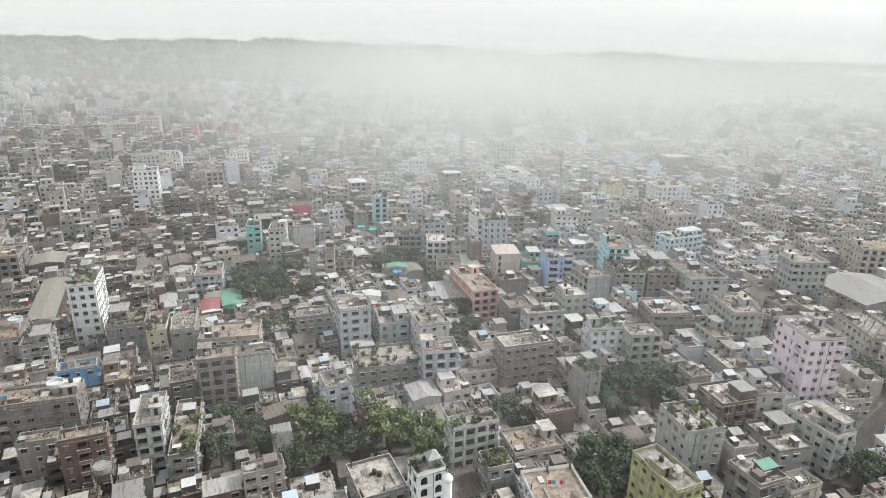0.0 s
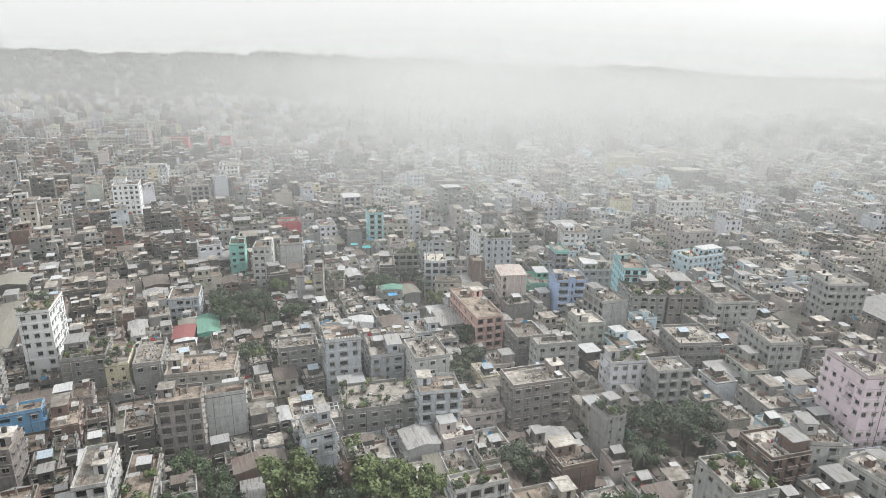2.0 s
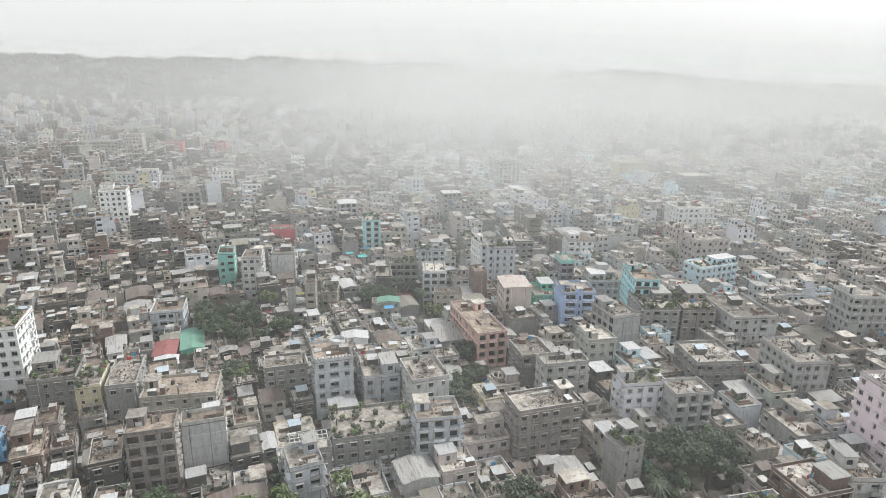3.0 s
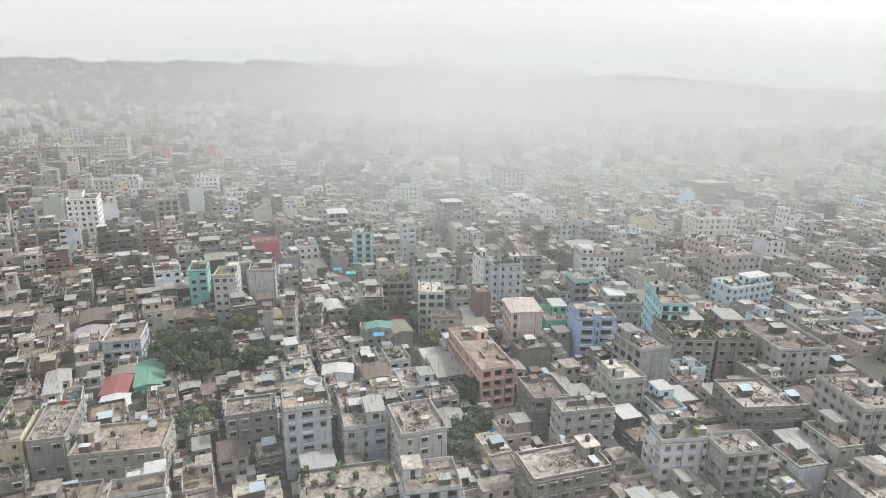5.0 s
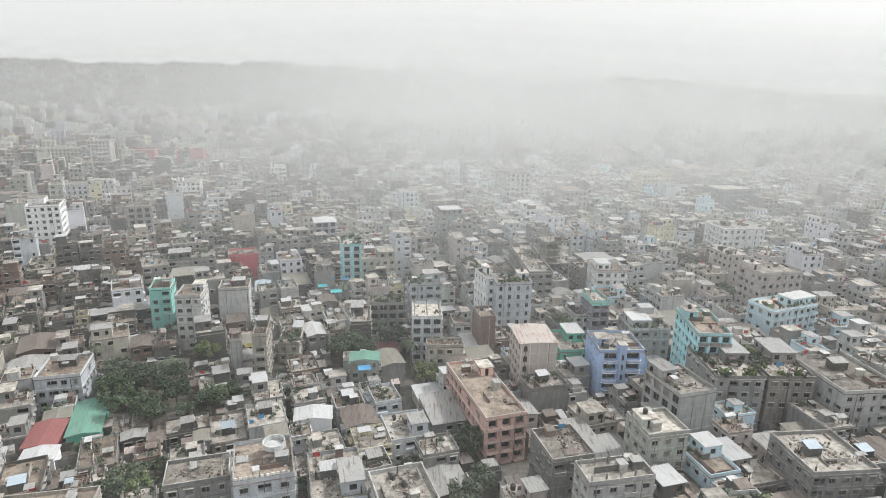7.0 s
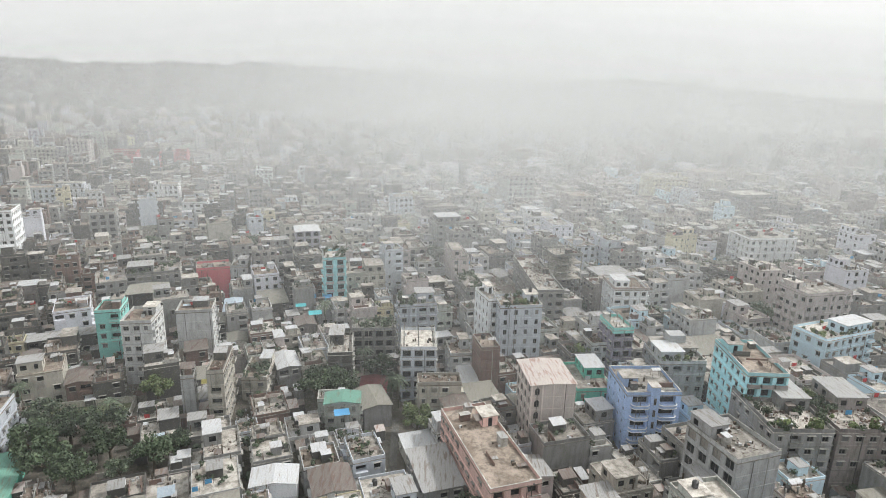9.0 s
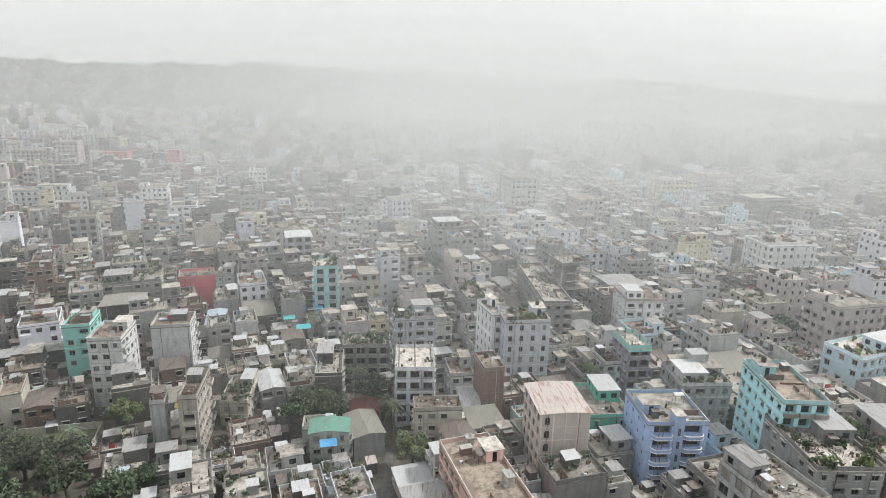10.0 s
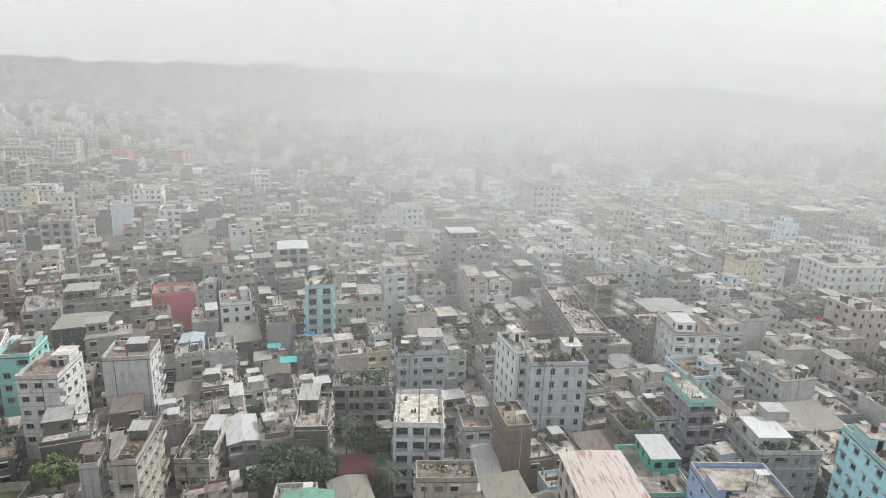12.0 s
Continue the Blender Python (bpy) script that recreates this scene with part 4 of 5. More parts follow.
house(-22.0, 258.7, 7, 7.1, 4.5, 2, "greenwhite", "blank", "j")
house(-44.1, 272.5, 4, 6.4, 12.1, 2, "cream", "std", "p")
house(-68.4, 294.0, 12, 9.9, 9.0, 5, "greywhite", "blank", "hl")
house(-93.9, 316.9, 17, 11.8, 10.3, 4, "dgrey", "slit", "n")
house(-101.2, 338.4, 22, 17.6, 13.4, 4, "grey", "std", "ph")
house(-81.5, 343.5, 20, 11.6, 9.0, 4, "red", "blank", "j", front="x")
house(-72.1, 347.3, 9, 6.2, 10.5, 4, "greywhite", "slit", "h")
house(-147.2, 391.6, 23, 10.4, 12.2, 7, "grey", "balc", "j")
house(-49.2, 259.3, 9, 3.8, 13.6, 5, "cream", "std", "hj")
house(-56.6, 257.6, 16, 3.0, 4.5, 4, "greywhite", "blank", "h")
house(147.5, 387.4, 8, 22.0, 16.0, 6, "white", "std", "h")
house(110.0, 384.0, 15, 11.8, 5.9, 6, "yellow", "slit", "h")
house(93.4, 370.0, 13, 10.8, 8.4, 4, "white", "std", "j")
house(48.6, 490.6, 15, 16.0, 20.0, 9, "greywhite", "std", "j")
house(54.4, 433.5, 14, 15.0, 16.0, 5, "white", "std", "h")
house(80.8, 460.4, 15, 14.0, 16.0, 7, "pinkwhite", "std", "j")
house(-184.9, 378.2, 20, 14.0, 14.0, 8, "white", "std", "j")
house(-84.3, 228.9, 21, 7.2, 16.5, 1, "green", "blank", "n")
house(-90.2, 221.3, 17, 6.9, 11.0, 1, "red", "blank", "n")
house(-86.6, 213.2, 17, 6.9, 5.2, 1, "white", "blank", "n")
house(-97.9, 243.4, 15, 10.9, 12.6, 3, "bluewhite", "std", "h")
house(-28.1, 227.5, 10, 8.7, 5.8, 2, "white", "blank", "n")
house(-18.6, 253.1, 6, 8.0, 5.3, 3, "greenwhite", "std", "n")
house(11.5, 273.4, 5, 4.5, 13.6, 2, "white", "blank", "n")
house(-66.3, 318.7, 15, 5.5, 12.9, 2, "lightblue", "blank", "n")
house(97.9, 339.0, 4, 9.1, 9.8, 2, "white", "blank", "n")
house(-29.6, 160.2, 17, 10.0, 5.5, 3, "grey", "std", "c", open_top=True)
house(-222.0, 478.0, 14, 34.0, 12.0, 5, "bluewhite", "std", "j")
house(-165.0, 497.0, 15, 14.0, 12.0, 5, "white", "std", "s")
house(-128.0, 447.0, 16, 12.5, 12.0, 5, "white", "std", "h")
house(-330.0, 628.0, 12, 40.0, 14.0, 6, "cream", "std", "s")
house(-300.0, 640.0, 12, 18.0, 14.0, 8, "pinkwhite", "std", "s")
house(-268.0, 650.0, 12, 22.0, 14.0, 5, "red", "std", "j")
house(-224.0, 648.0, 12, 22.0, 14.0, 5, "red", "std", "j")
house(-190.0, 622.0, 12, 21.0, 14.0, 2, "white", "blank", "n")
house(-119.0, 547.0, 14, 11.0, 11.0, 6, "white", "std", "s")
house(185.0, 478.0, 12, 25.0, 18.0, 7, "grey", "std", "s")
house(195.0, 565.0, 12, 24.0, 18.0, 7, "pinkwhite", "std", "j")
house(155.0, 535.0, 12, 25.0, 18.0, 7, "yellow", "std", "s")
house(3.0, 465.0, 14, 18.0, 14.0, 4, "pinkgrey", "std", "j")

# the beige block: ribs up its blank front and one column of arched windows
rib = Build()
rib.box(-0.14, -0.1, 0, 0.14, 0, 6 * STOREY)
rib_mesh = rib.mesh("rib", [PAINT["beige"]])
for px in (-4.9, -2.4, 0.1, 2.6, 4.9):
    put("rib", rib_mesh, beige_block, pose(px, -6.2, 0))
for k in range(6):
    put("window", window_for("arch", 1.1, 1.8, "beige"), beige_block, pose(-3.7, -6.2 - DEPTH - 0.02, k * STOREY + 0.6))

# ---------------------------------------------------------------- single things on and between the houses
def pergola(x, y, z, rot, w, d):
    root = new("roof_pergola")
    tagged(root, "pale concrete pergola frame of beams over a roof", "pergola")
    root.matrix_basis = pose(x, y, z, 0, 0, rot)
    pb, bb, lb = Build(), Build(), Build()
    pb.box(-0.12, -0.12, 0, 0.12, 0.12, 2.2)
    bb.box(-0.08, -d / 2, 2.2, 0.08, d / 2, 2.42, 0, True)
    lb.box(-w / 2, -0.09, 2.42, w / 2, 0.09, 2.6, 0, True)
    post, beam, long = pb.mesh("post", [LEDGE]), bb.mesh("beam", [PAINT["greywhite"]]), lb.mesh("rail", [PAINT["greywhite"]])
    for sx in (-1, 1):
        for sy in (-1, 1):
            put("post", post, root, pose(sx * (w / 2 - 0.2), sy * (d / 2 - 0.2), 0))
    for k in range(9):
        put("beam", beam, root, pose(-w / 2 + 0.2 + k * (w - 0.4) / 8, 0, 0))
    for sy in (-0.4, 0, 0.4):
        put("rail", long, root, pose(0, sy * d, 0))


def tank_tower(x, y, z, rot):
    root = new("water_tower")
    tagged(root, "round concrete water tank with iron rail on a roof frame", "water tower")
    root.matrix_basis = pose(x, y, z, 0, 0, rot)
    lg = Build()
    lg.box(-0.14, -0.14, 0, 0.14, 0.14, 2.6)
    me = lg.mesh("leg", [LEDGE])
    for sx in (-1, 1):
        for sy in (-1, 1):
            put("leg", me, root, pose(sx * 1.5, sy * 1.5, 0))
    pl = Build()
    pl.box(-1.9, -1.9, 2.6, 1.9, 1.9, 2.78, 0, True)
    put("platform", pl.mesh("platform", [PAINT["dgrey"]]), root)
    tk = Build()
    tk.tube((0, 0, 2.78), (0, 0, 3.9), 1.7, 1.7, 24)
    put("tank", tk.mesh("tank", [LEDGE]), root)
    rm = Build()
    for k in range(24):
        a0, a1 = math.pi * k / 12, math.pi * (k + 1) / 12
        for zz in (3.98, 4.5):
            rm.tube((1.9 * math.cos(a0), 1.9 * math.sin(a0), zz), (1.9 * math.cos(a1), 1.9 * math.sin(a1), zz), 0.05, 0.05, 4)
        rm.tube((1.65 * math.cos(a0), 1.65 * math.sin(a0), 3.9), (1.9 * math.cos(a0), 1.9 * math.sin(a0), 4.5), 0.03, 0.03, 4)
    put("rail", rm.mesh("rail", [LEDGE]), root)


def spire(x, y, z):
    """A small white dome with a finial on a turret."""
    root = new("domed_turret")
    tagged(root, "small white domed turret with finial on a roof", "turret")
    root.matrix_basis = pose(x, y, 0)
    tb, db = Build(), Build()
    tb.tube((0, 0, 0), (0, 0, z), 1.0, 1.0, 8)
    prof = [(1.15, 0), (1.25, 0.35), (1.1, 0.8), (0.7, 1.25), (0.25, 1.6), (0.08, 1.9), (0.05, 2.6)]
    for (r0, z0), (r1, z1) in zip(prof, prof[1:]):
        db.tube((0, 0, z + z0), (0, 0, z + z1), r0, r1, 12, 0, False)
    put("shaft", tb.mesh("shaft", [PAINT["white"]]), root)
    put("dome", db.mesh("dome", [PAINT["white"]]), root)


def pyramid_cap(x, y, z, rot, s):
    ob_b = Build()
    for a, c in (((-s, -s), (s, -s)), ((s, -s), (s, s)), ((s, s), (-s, s)), ((-s, s), (-s, -s))):
        ob_b.face([(*a, 0), (*c, 0), (0, 0, s * 1.1)])
        ob_b.face([(*a, -0.15), (*c, -0.15), (*c, 0), (*a, 0)])
    ob_b.face([(-s, -s, -0.15), (-s, s, -0.15), (s, s, -0.15), (s, -s, -0.15)])
    ob_b.box(-s * 0.8, -s * 0.8, -2.2, s * 0.8, s * 0.8, -0.15)
    tagged(put("roof_pavilion", ob_b.mesh("roof_pavilion", [PAINT["greywhite"]]), None, pose(x, y, z, 0, 0, rot)), "grey pyramid-capped pavilion on a flat roof", "pavilion")


def tarpaulin(x, y, z, rot, w, d, colour):
    tb = Build()
    n = 6
    for i in range(n):
        for j in range(n):
            q = []
            for a, c in ((i, j), (i + 1, j), (i + 1, j + 1), (i, j + 1)):
                u, v = a / n - 0.5, c / n - 0.5
                q.append((u * w, v * d, 1.9 - 0.35 * (1 - 4 * u * u) * (1 - 4 * v * v) + 0.25 * v))
            tb.face(q, 0)
    for sx in (-0.48, 0.48):
        for sy in (-0.48, 0.48):
            tb.tube((sx * w, sy * d, 0), (sx * w, sy * d, 1.9 + 0.25 * sy), 0.04, 0.04, 5, 1)
    tagged(put("tarpaulin", tb.mesh("tarpaulin", [CLOTH[colour], BARK]), None, pose(x, y, z, 0, 0, rot)), "%s tarpaulin stretched on poles over a roof" % colour, "tarpaulin", "tarpaulins")


pergola(-29.6, 160.2, 8.87, 17, 9.0, 4.5)
tank_tower(-66.8, 101.6, 17.72, 23)
spire(2.4, 104.3, 17.0)
pyramid_cap(-0.8, 108.4, 19.92, 24, 1.5)
tarpaulin(-18.1, 248.4, 6.0, 14, 3.5, 2.5, "blue")
tarpaulin(-40.9, 323.5, 6.0, 14, 4, 3, "blue")
tarpaulin(-35.1, 324.1, 6.0, 14, 3, 3, "blue")
tarpaulin(-54.5, 263.5, 5.0, 14, 3, 2, "yellow")
tarpaulin(-42.3, 315.1, 6.0, 14, 3.5, 2.5, "teal")
tarpaulin(-34.7, 301.3, 9.0, 14, 4, 3, "teal")

# ---------------------------------------------------------------- trees


def tree_parts(seed, leaf):
    rnd = random.Random(seed)
    tb, cb = Build(), Build()
    tb.tube((0, 0, 0), (0.15, 0.1, 3.2), 0.34, 0.24, 8)
    for k in range(7):
        a, el = k * 0.9 + rnd.random(), rnd.uniform(0.5, 1.1)
        ln = rnd.uniform(2.2, 3.6)
        e = (0.15 + ln * math.cos(a) * math.cos(el), 0.1 + ln * math.sin(a) * math.cos(el), 3.0 + ln * math.sin(el))
        tb.tube((0.15, 0.1, 2.9), e, 0.15, 0.05, 5)
        for j in range(3):
            c = (e[0] + rnd.uniform(-1.2, 1.2), e[1] + rnd.uniform(-1.2, 1.2), e[2] + rnd.uniform(-0.6, 1.1))
            leaf_ball(cb, rnd, c, rnd.uniform(0.9, 1.6), 130, 0.26)
    return tb.mesh("trunk", [BARK]), cb.mesh("crown", [leaf])


KINDS = [tree_parts(11, LEAF[0]), tree_parts(12, LEAF[0]), tree_parts(13, LEAF[1]), tree_parts(14, LEAF[2]), tree_parts(15, LEAF[2])]


def tree(x, y, size, kind):
    trunk, crown = KINDS[kind]
    root = new("tree")
    tagged(root, "dense %s tree between the houses" % ("light green" if kind == 2 else "dark green leafy"), "tree", "trees")
    root.matrix_basis = pose(x, y, 0, 0, 0, (x * 53 + y * 29) % 360) @ Matrix.Scale(size, 4)
    put("trunk", trunk, root)
    put("crown", crown, root)
    remember(x, y, 0, 4.6 * size, 4.6 * size)


def palm_parts(seed):
    rnd = random.Random(seed)
    tb, cb = Build(), Build()
    pts = [Vector((0.25 * math.sin(k * 0.5), 0.15 * k * 0.3, k * 1.4)) for k in range(7)]
    for p, q in zip(pts, pts[1:]):
        tb.tube(p, q, 0.17, 0.16, 7)
    top = pts[-1]
    for k in range(18):
        a, lift = k * 2.4, rnd.uniform(-0.1, 1.1)
        d = Vector((math.cos(a), math.sin(a), 0))
        s = d.cross(Vector((0, 0, 1)))
        prev = top.copy()
        for j in range(1, 9):
            u = j / 8
            p = top + d * (3.3 * u) + Vector((0, 0, lift * 2.2 * u - 2.6 * u * u))
            for sgn in (-1, 1):
                tip = (prev + p) / 2 + s * sgn * (0.75 * (1 - u * 0.6)) + Vector((0, 0, -0.3)) + d * 0.25
                cb.face([tuple(prev), tuple(p), tuple(tip)])
            prev = p
    return tb.mesh("trunk", [BARK]), cb.mesh("crown", [LEAF[2]])


PALM = palm_parts(5)


def palm(x, y, size):
    root = new("palm_tree")
    tagged(root, "tall coconut palm with drooping fronds among houses", "palm tree", "trees")
    root.matrix_basis = pose(x, y, 0, 0, 0, (x * 53 + y * 29) % 360) @ Matrix.Scale(size, 4)
    put("trunk", PALM[0], root)
    put("fronds", PALM[1], root)
    remember(x, y, 0, 3, 3)


tree(-61, 201, 1.20, 3)
tree(-32, 135, 1.9, 2)
tree(-26, 141, 1.08, 1)
tree(-35, 125, 1.20, 0)
tree(-13, 136, 1.7, 2)
tree(-5, 134, 1.7, 2)
tree(-15, 140, 1.20, 3)
tree(43, 126, 1.7, 0)
tree(40, 118, 1.32, 0)
tree(57, 159, 1.75, 0)
tree(64, 157, 1.75, 0)
tree(52, 153, 1.20, 0)
tree(71, 168, 1.32, 0)
tree(66, 164, 1.44, 1)
tree(19, 149, 1.20, 3)
tree(-58, 143, 1.20, 0)
tree(-54, 129, 1.20, 0)
tree(10, 219, 1.08, 3)
tree(136, 166, 1.32, 0)
tree(137, 173, 1.32, 3)
tree(106, 124, 1.32, 0)
tree(-24, 270, 1.32, 0)
tree(-27, 264, 1.32, 0)
tree(-21, 266, 1.20, 1)
tree(-12, 278, 1.08, 0)
tree(-67, 263, 1.08, 2)
tree(-118, 385, 1.44, 0)
tree(-126, 388, 1.44, 0)
tree(-80, 394, 1.44, 0)
tree(-51, 434, 1.44, 3)
tree(114, 318, 1.44, 3)
tree(1, 384, 1.32, 3)
tree(-1, 251, 1.08, 2)
tree(-26, 273, 0.96, 0)
tree(-59, 201, 1.08, 2)
tree(8, 199, 1.08, 3)
tree(150, 372, 1.44, 3)
tree(-83, 238, 1.3, 0)
tree(-79, 245, 1.2, 1)
tree(-72, 244, 1.35, 0)
tree(-66, 238, 1.2, 0)
tree(-69, 229, 1.15, 1)
tree(-75, 232, 1.2, 0)
tree(-88, 250, 1.1, 3)
tree(-56, 236, 1.15, 1)
tree(-53, 241, 0.9, 0)
tree(-61, 232, 0.8, 3)
palm(49, 149, 1.0)
palm(60, 165, 1.1)
palm(-17, 280, 1.0)
palm(-6, 264, 1.0)
palm(-34, 314, 1.1)
palm(78, 318, 1.0)
palm(-20, 139, 0.7)
palm(-73, 252, 0.9)
palm(-98, 258, 0.9)
palm(-8, 268, 0.9)
palm(-69, 295, 0.6)
tree(-2, 128, 1.2, 2)
tree(-20, 132, 1.2, 3)
tree(-28, 129, 1.1, 0)
tree(3, 140, 1.0, 2)
tree(46, 128, 1.1, 0)
tree(36, 124, 1.0, 3)
tree(54, 168, 1.1, 0)
tree(46, 160, 1.1, 1)
tree(-46, 134, 1.0, 3)
tree(-50, 140, 1.0, 0)
tree(5, 193, 1.0, 3)
tree(12, 206, 0.9, 3)
tree(22, 146, 1.0, 0)


# ---------------------------------------------------------------- ground
gb = Build()
gb.face([(-3000, -1500, 0), (3000, -1500, 0), (3000, 4800, 0), (-3000, 4800, 0)])
ground = put("ground", gb.mesh("ground", [SOIL]))
tagged(ground, "bare brown earth and worn lanes between the houses", "ground", "", "structure")

# ---------------------------------------------------------------- lanes, yards and open lots
def long_box(name, x, y, rot, w, d, z, mat, label, category):
    b = Build()
    b.box(-w / 2, -d / 2, 0.0, w / 2, d / 2, z)
    tagged(put(name, b.mesh(name, [mat]), None, pose(x, y, 0.004, 0, 0, rot)), label, category, "", "structure")
    remember(x, y, rot, w, d)


ASPHALT = concrete("worn_asphalt", (0.10, 0.098, 0.092), (0.065, 0.062, 0.058), (0.15, 0.14, 0.125))
TURF = concrete("rough_turf", (0.105, 0.125, 0.06), (0.07, 0.088, 0.045), (0.14, 0.125, 0.085))
long_box("road", 114.0, 139.5, 38.6, 74.0, 6.5, 0.05, ASPHALT, "worn narrow road running between the houses", "road")
long_box("pavement", -6.0, 247.0, 92.0, 24.0, 1.8, 0.06, ASPHALT, "narrow paved lane between house walls", "lane")
long_box("pavement", -11.0, 322.0, 95.0, 46.0, 2.0, 0.06, ASPHALT, "narrow paved lane between house walls", "lane")
long_box("pavement", 24.0, 214.0, 17.0, 15.0, 6.5, 0.06, ASPHALT, "small paved yard beside a pink house", "yard")


def walled_yard(x, y, rot, w, d, h, mat, label):
    """An open lot with uneven ground inside a low wall with piers."""
    b, nx, ny = Build(), int(w / 1.2), int(d / 1.2)

    def spot(i, j):
        u, v = (i / nx - 0.5) * w, (j / ny - 0.5) * d
        return (u, v, 0.12 + 0.16 * noise.noise(Vector((u * 0.4 + x, v * 0.4 + y, 0))))

    for i in range(nx):
        for j in range(ny):
            b.face([spot(i, j), spot(i + 1, j), spot(i + 1, j + 1), spot(i, j + 1)])
    root = new("open_lot")
    root.matrix_basis = pose(x, y, 0, 0, 0, rot)
    tagged(root, label, "yard")
    put("lot_ground", b.mesh("lot_ground", [mat]), root)
    for s, (length, _, stand) in enumerate(sides_of(w, d)):
        wall, pier = Build(), Build()
        wall.box(-length / 2, -0.12, 0, length / 2, 0.04, h)
        wall.box(-length / 2, -0.16, h, length / 2, 0.08, h + 0.08, 1, True)
        side = put("boundary_wall", wall.mesh("boundary_wall", [PAINT["cream"], LEDGE]), root, stand(length / 2, 0))
        pier.box(-0.2, -0.2, 0, 0.2, 0.12, h + 0.2)
        me = pier.mesh("pier", [PAINT["cream"]])
        for k in range(int(length / 4)):
            put("pier", me, side, pose(-length / 2 + 2 + 4 * k, 0, 0))
    remember(x, y, rot, w, d)


walled_yard(-140.0, 432.0, 20.0, 34.0, 26.0, 2.0, SOIL, "bare brown yard inside a low plastered wall")
walled_yard(-82.0, 257.0, 14.0, 20.0, 10.0, 1.8, TURF, "overgrown grassy lot inside a low plastered wall")

# ---------------------------------------------------------------- smaller houses that fill the blocks
FILL = random.Random(77)


def free(x, y, r):
    for i in range(int(x // 40) - 1, int(x // 40) + 2):
        for j in range(int(y // 40) - 1, int(y // 40) + 2):
            for k in GRID.get((i, j), ()):
                ox, oy, a, hw, hd = RECTS[k]
                dx, dy = x - ox, y - oy
                u, v = dx * math.cos(a) + dy * math.sin(a), -dx * math.sin(a) + dy * math.cos(a)
                if abs(u) < hw + r and abs(v) < hd + r:
                    return False
    return True


def taken(x, y):
    i, j = int((y - 80) * 2), int((x + 600) * 2)
    return not (0 <= i < 1180 and 0 <= j < 2400) or PLOTS[i, j]


def plot_at(x, y, rot, most):
    """The largest plot round a place that touches no neighbour: its centre, width and depth, or None."""
    ca, sa = math.cos(radians(rot)), math.sin(radians(rot))

    def edge(a, b, c, d):
        steps = max(1, int(max(abs(c - a), abs(d - b)) / 0.7))
        for k in range(steps + 1):
            u, v = a + (c - a) * k / steps, b + (d - b) * k / steps
            if taken(x + u * ca - v * sa, y + u * sa + v * ca):
                return True
        return False

    e = [1.5, 1.5, 1.6, 1.6]                     # reach to the west, east, south and north
    if taken(x, y) or any(edge(-1.5, v, 1.5, v) for v in (-1.6, -0.8, 0, 0.8, 1.6)):
        return None
    live = [0, 1, 2, 3]
    while live:
        for s in list(live):
            r = e[s] + 0.5
            blocked = r > most[s] or (edge(-r if s == 0 else r, -e[2], -r if s == 0 else r, e[3]) if s < 2 else edge(-e[0], -r if s == 2 else r, e[1], -r if s == 2 else r))
            if blocked:
                live.remove(s)
            else:
                e[s] = r
    u, v = (e[1] - e[0]) / 2, (e[3] - e[2]) / 2
    return x + u * ca - v * sa, y + u * sa + v * ca, e[0] + e[1] - 0.2, e[2] + e[3] - 0.2


def lean_of(x, y):
    """The direction of the street grid, which turns slowly from west to east."""
    return 19 - 0.07 * max(-120, min(160, x)) + FILL.uniform(-1.5, 1.5)


LOW = Build()
LOWMATS = list(PAINT.values()) + [GLASS, GLOOM, LEDGE] + ROOF + TIN
LOWKEY = {m.name: k for k, m in enumerate(LOWMATS)}


def pour(b, mats, m):
    """Adds a finished piece to the joined mass of low houses."""
    first = len(LOW.v)
    LOW.v.extend(tuple(m @ Vector(p)) for p in b.v)
    LOW.f.extend(tuple(first + g for g in f) for f in b.f)
    LOW.m.extend(LOWKEY[mats[k].name] for k in b.m)


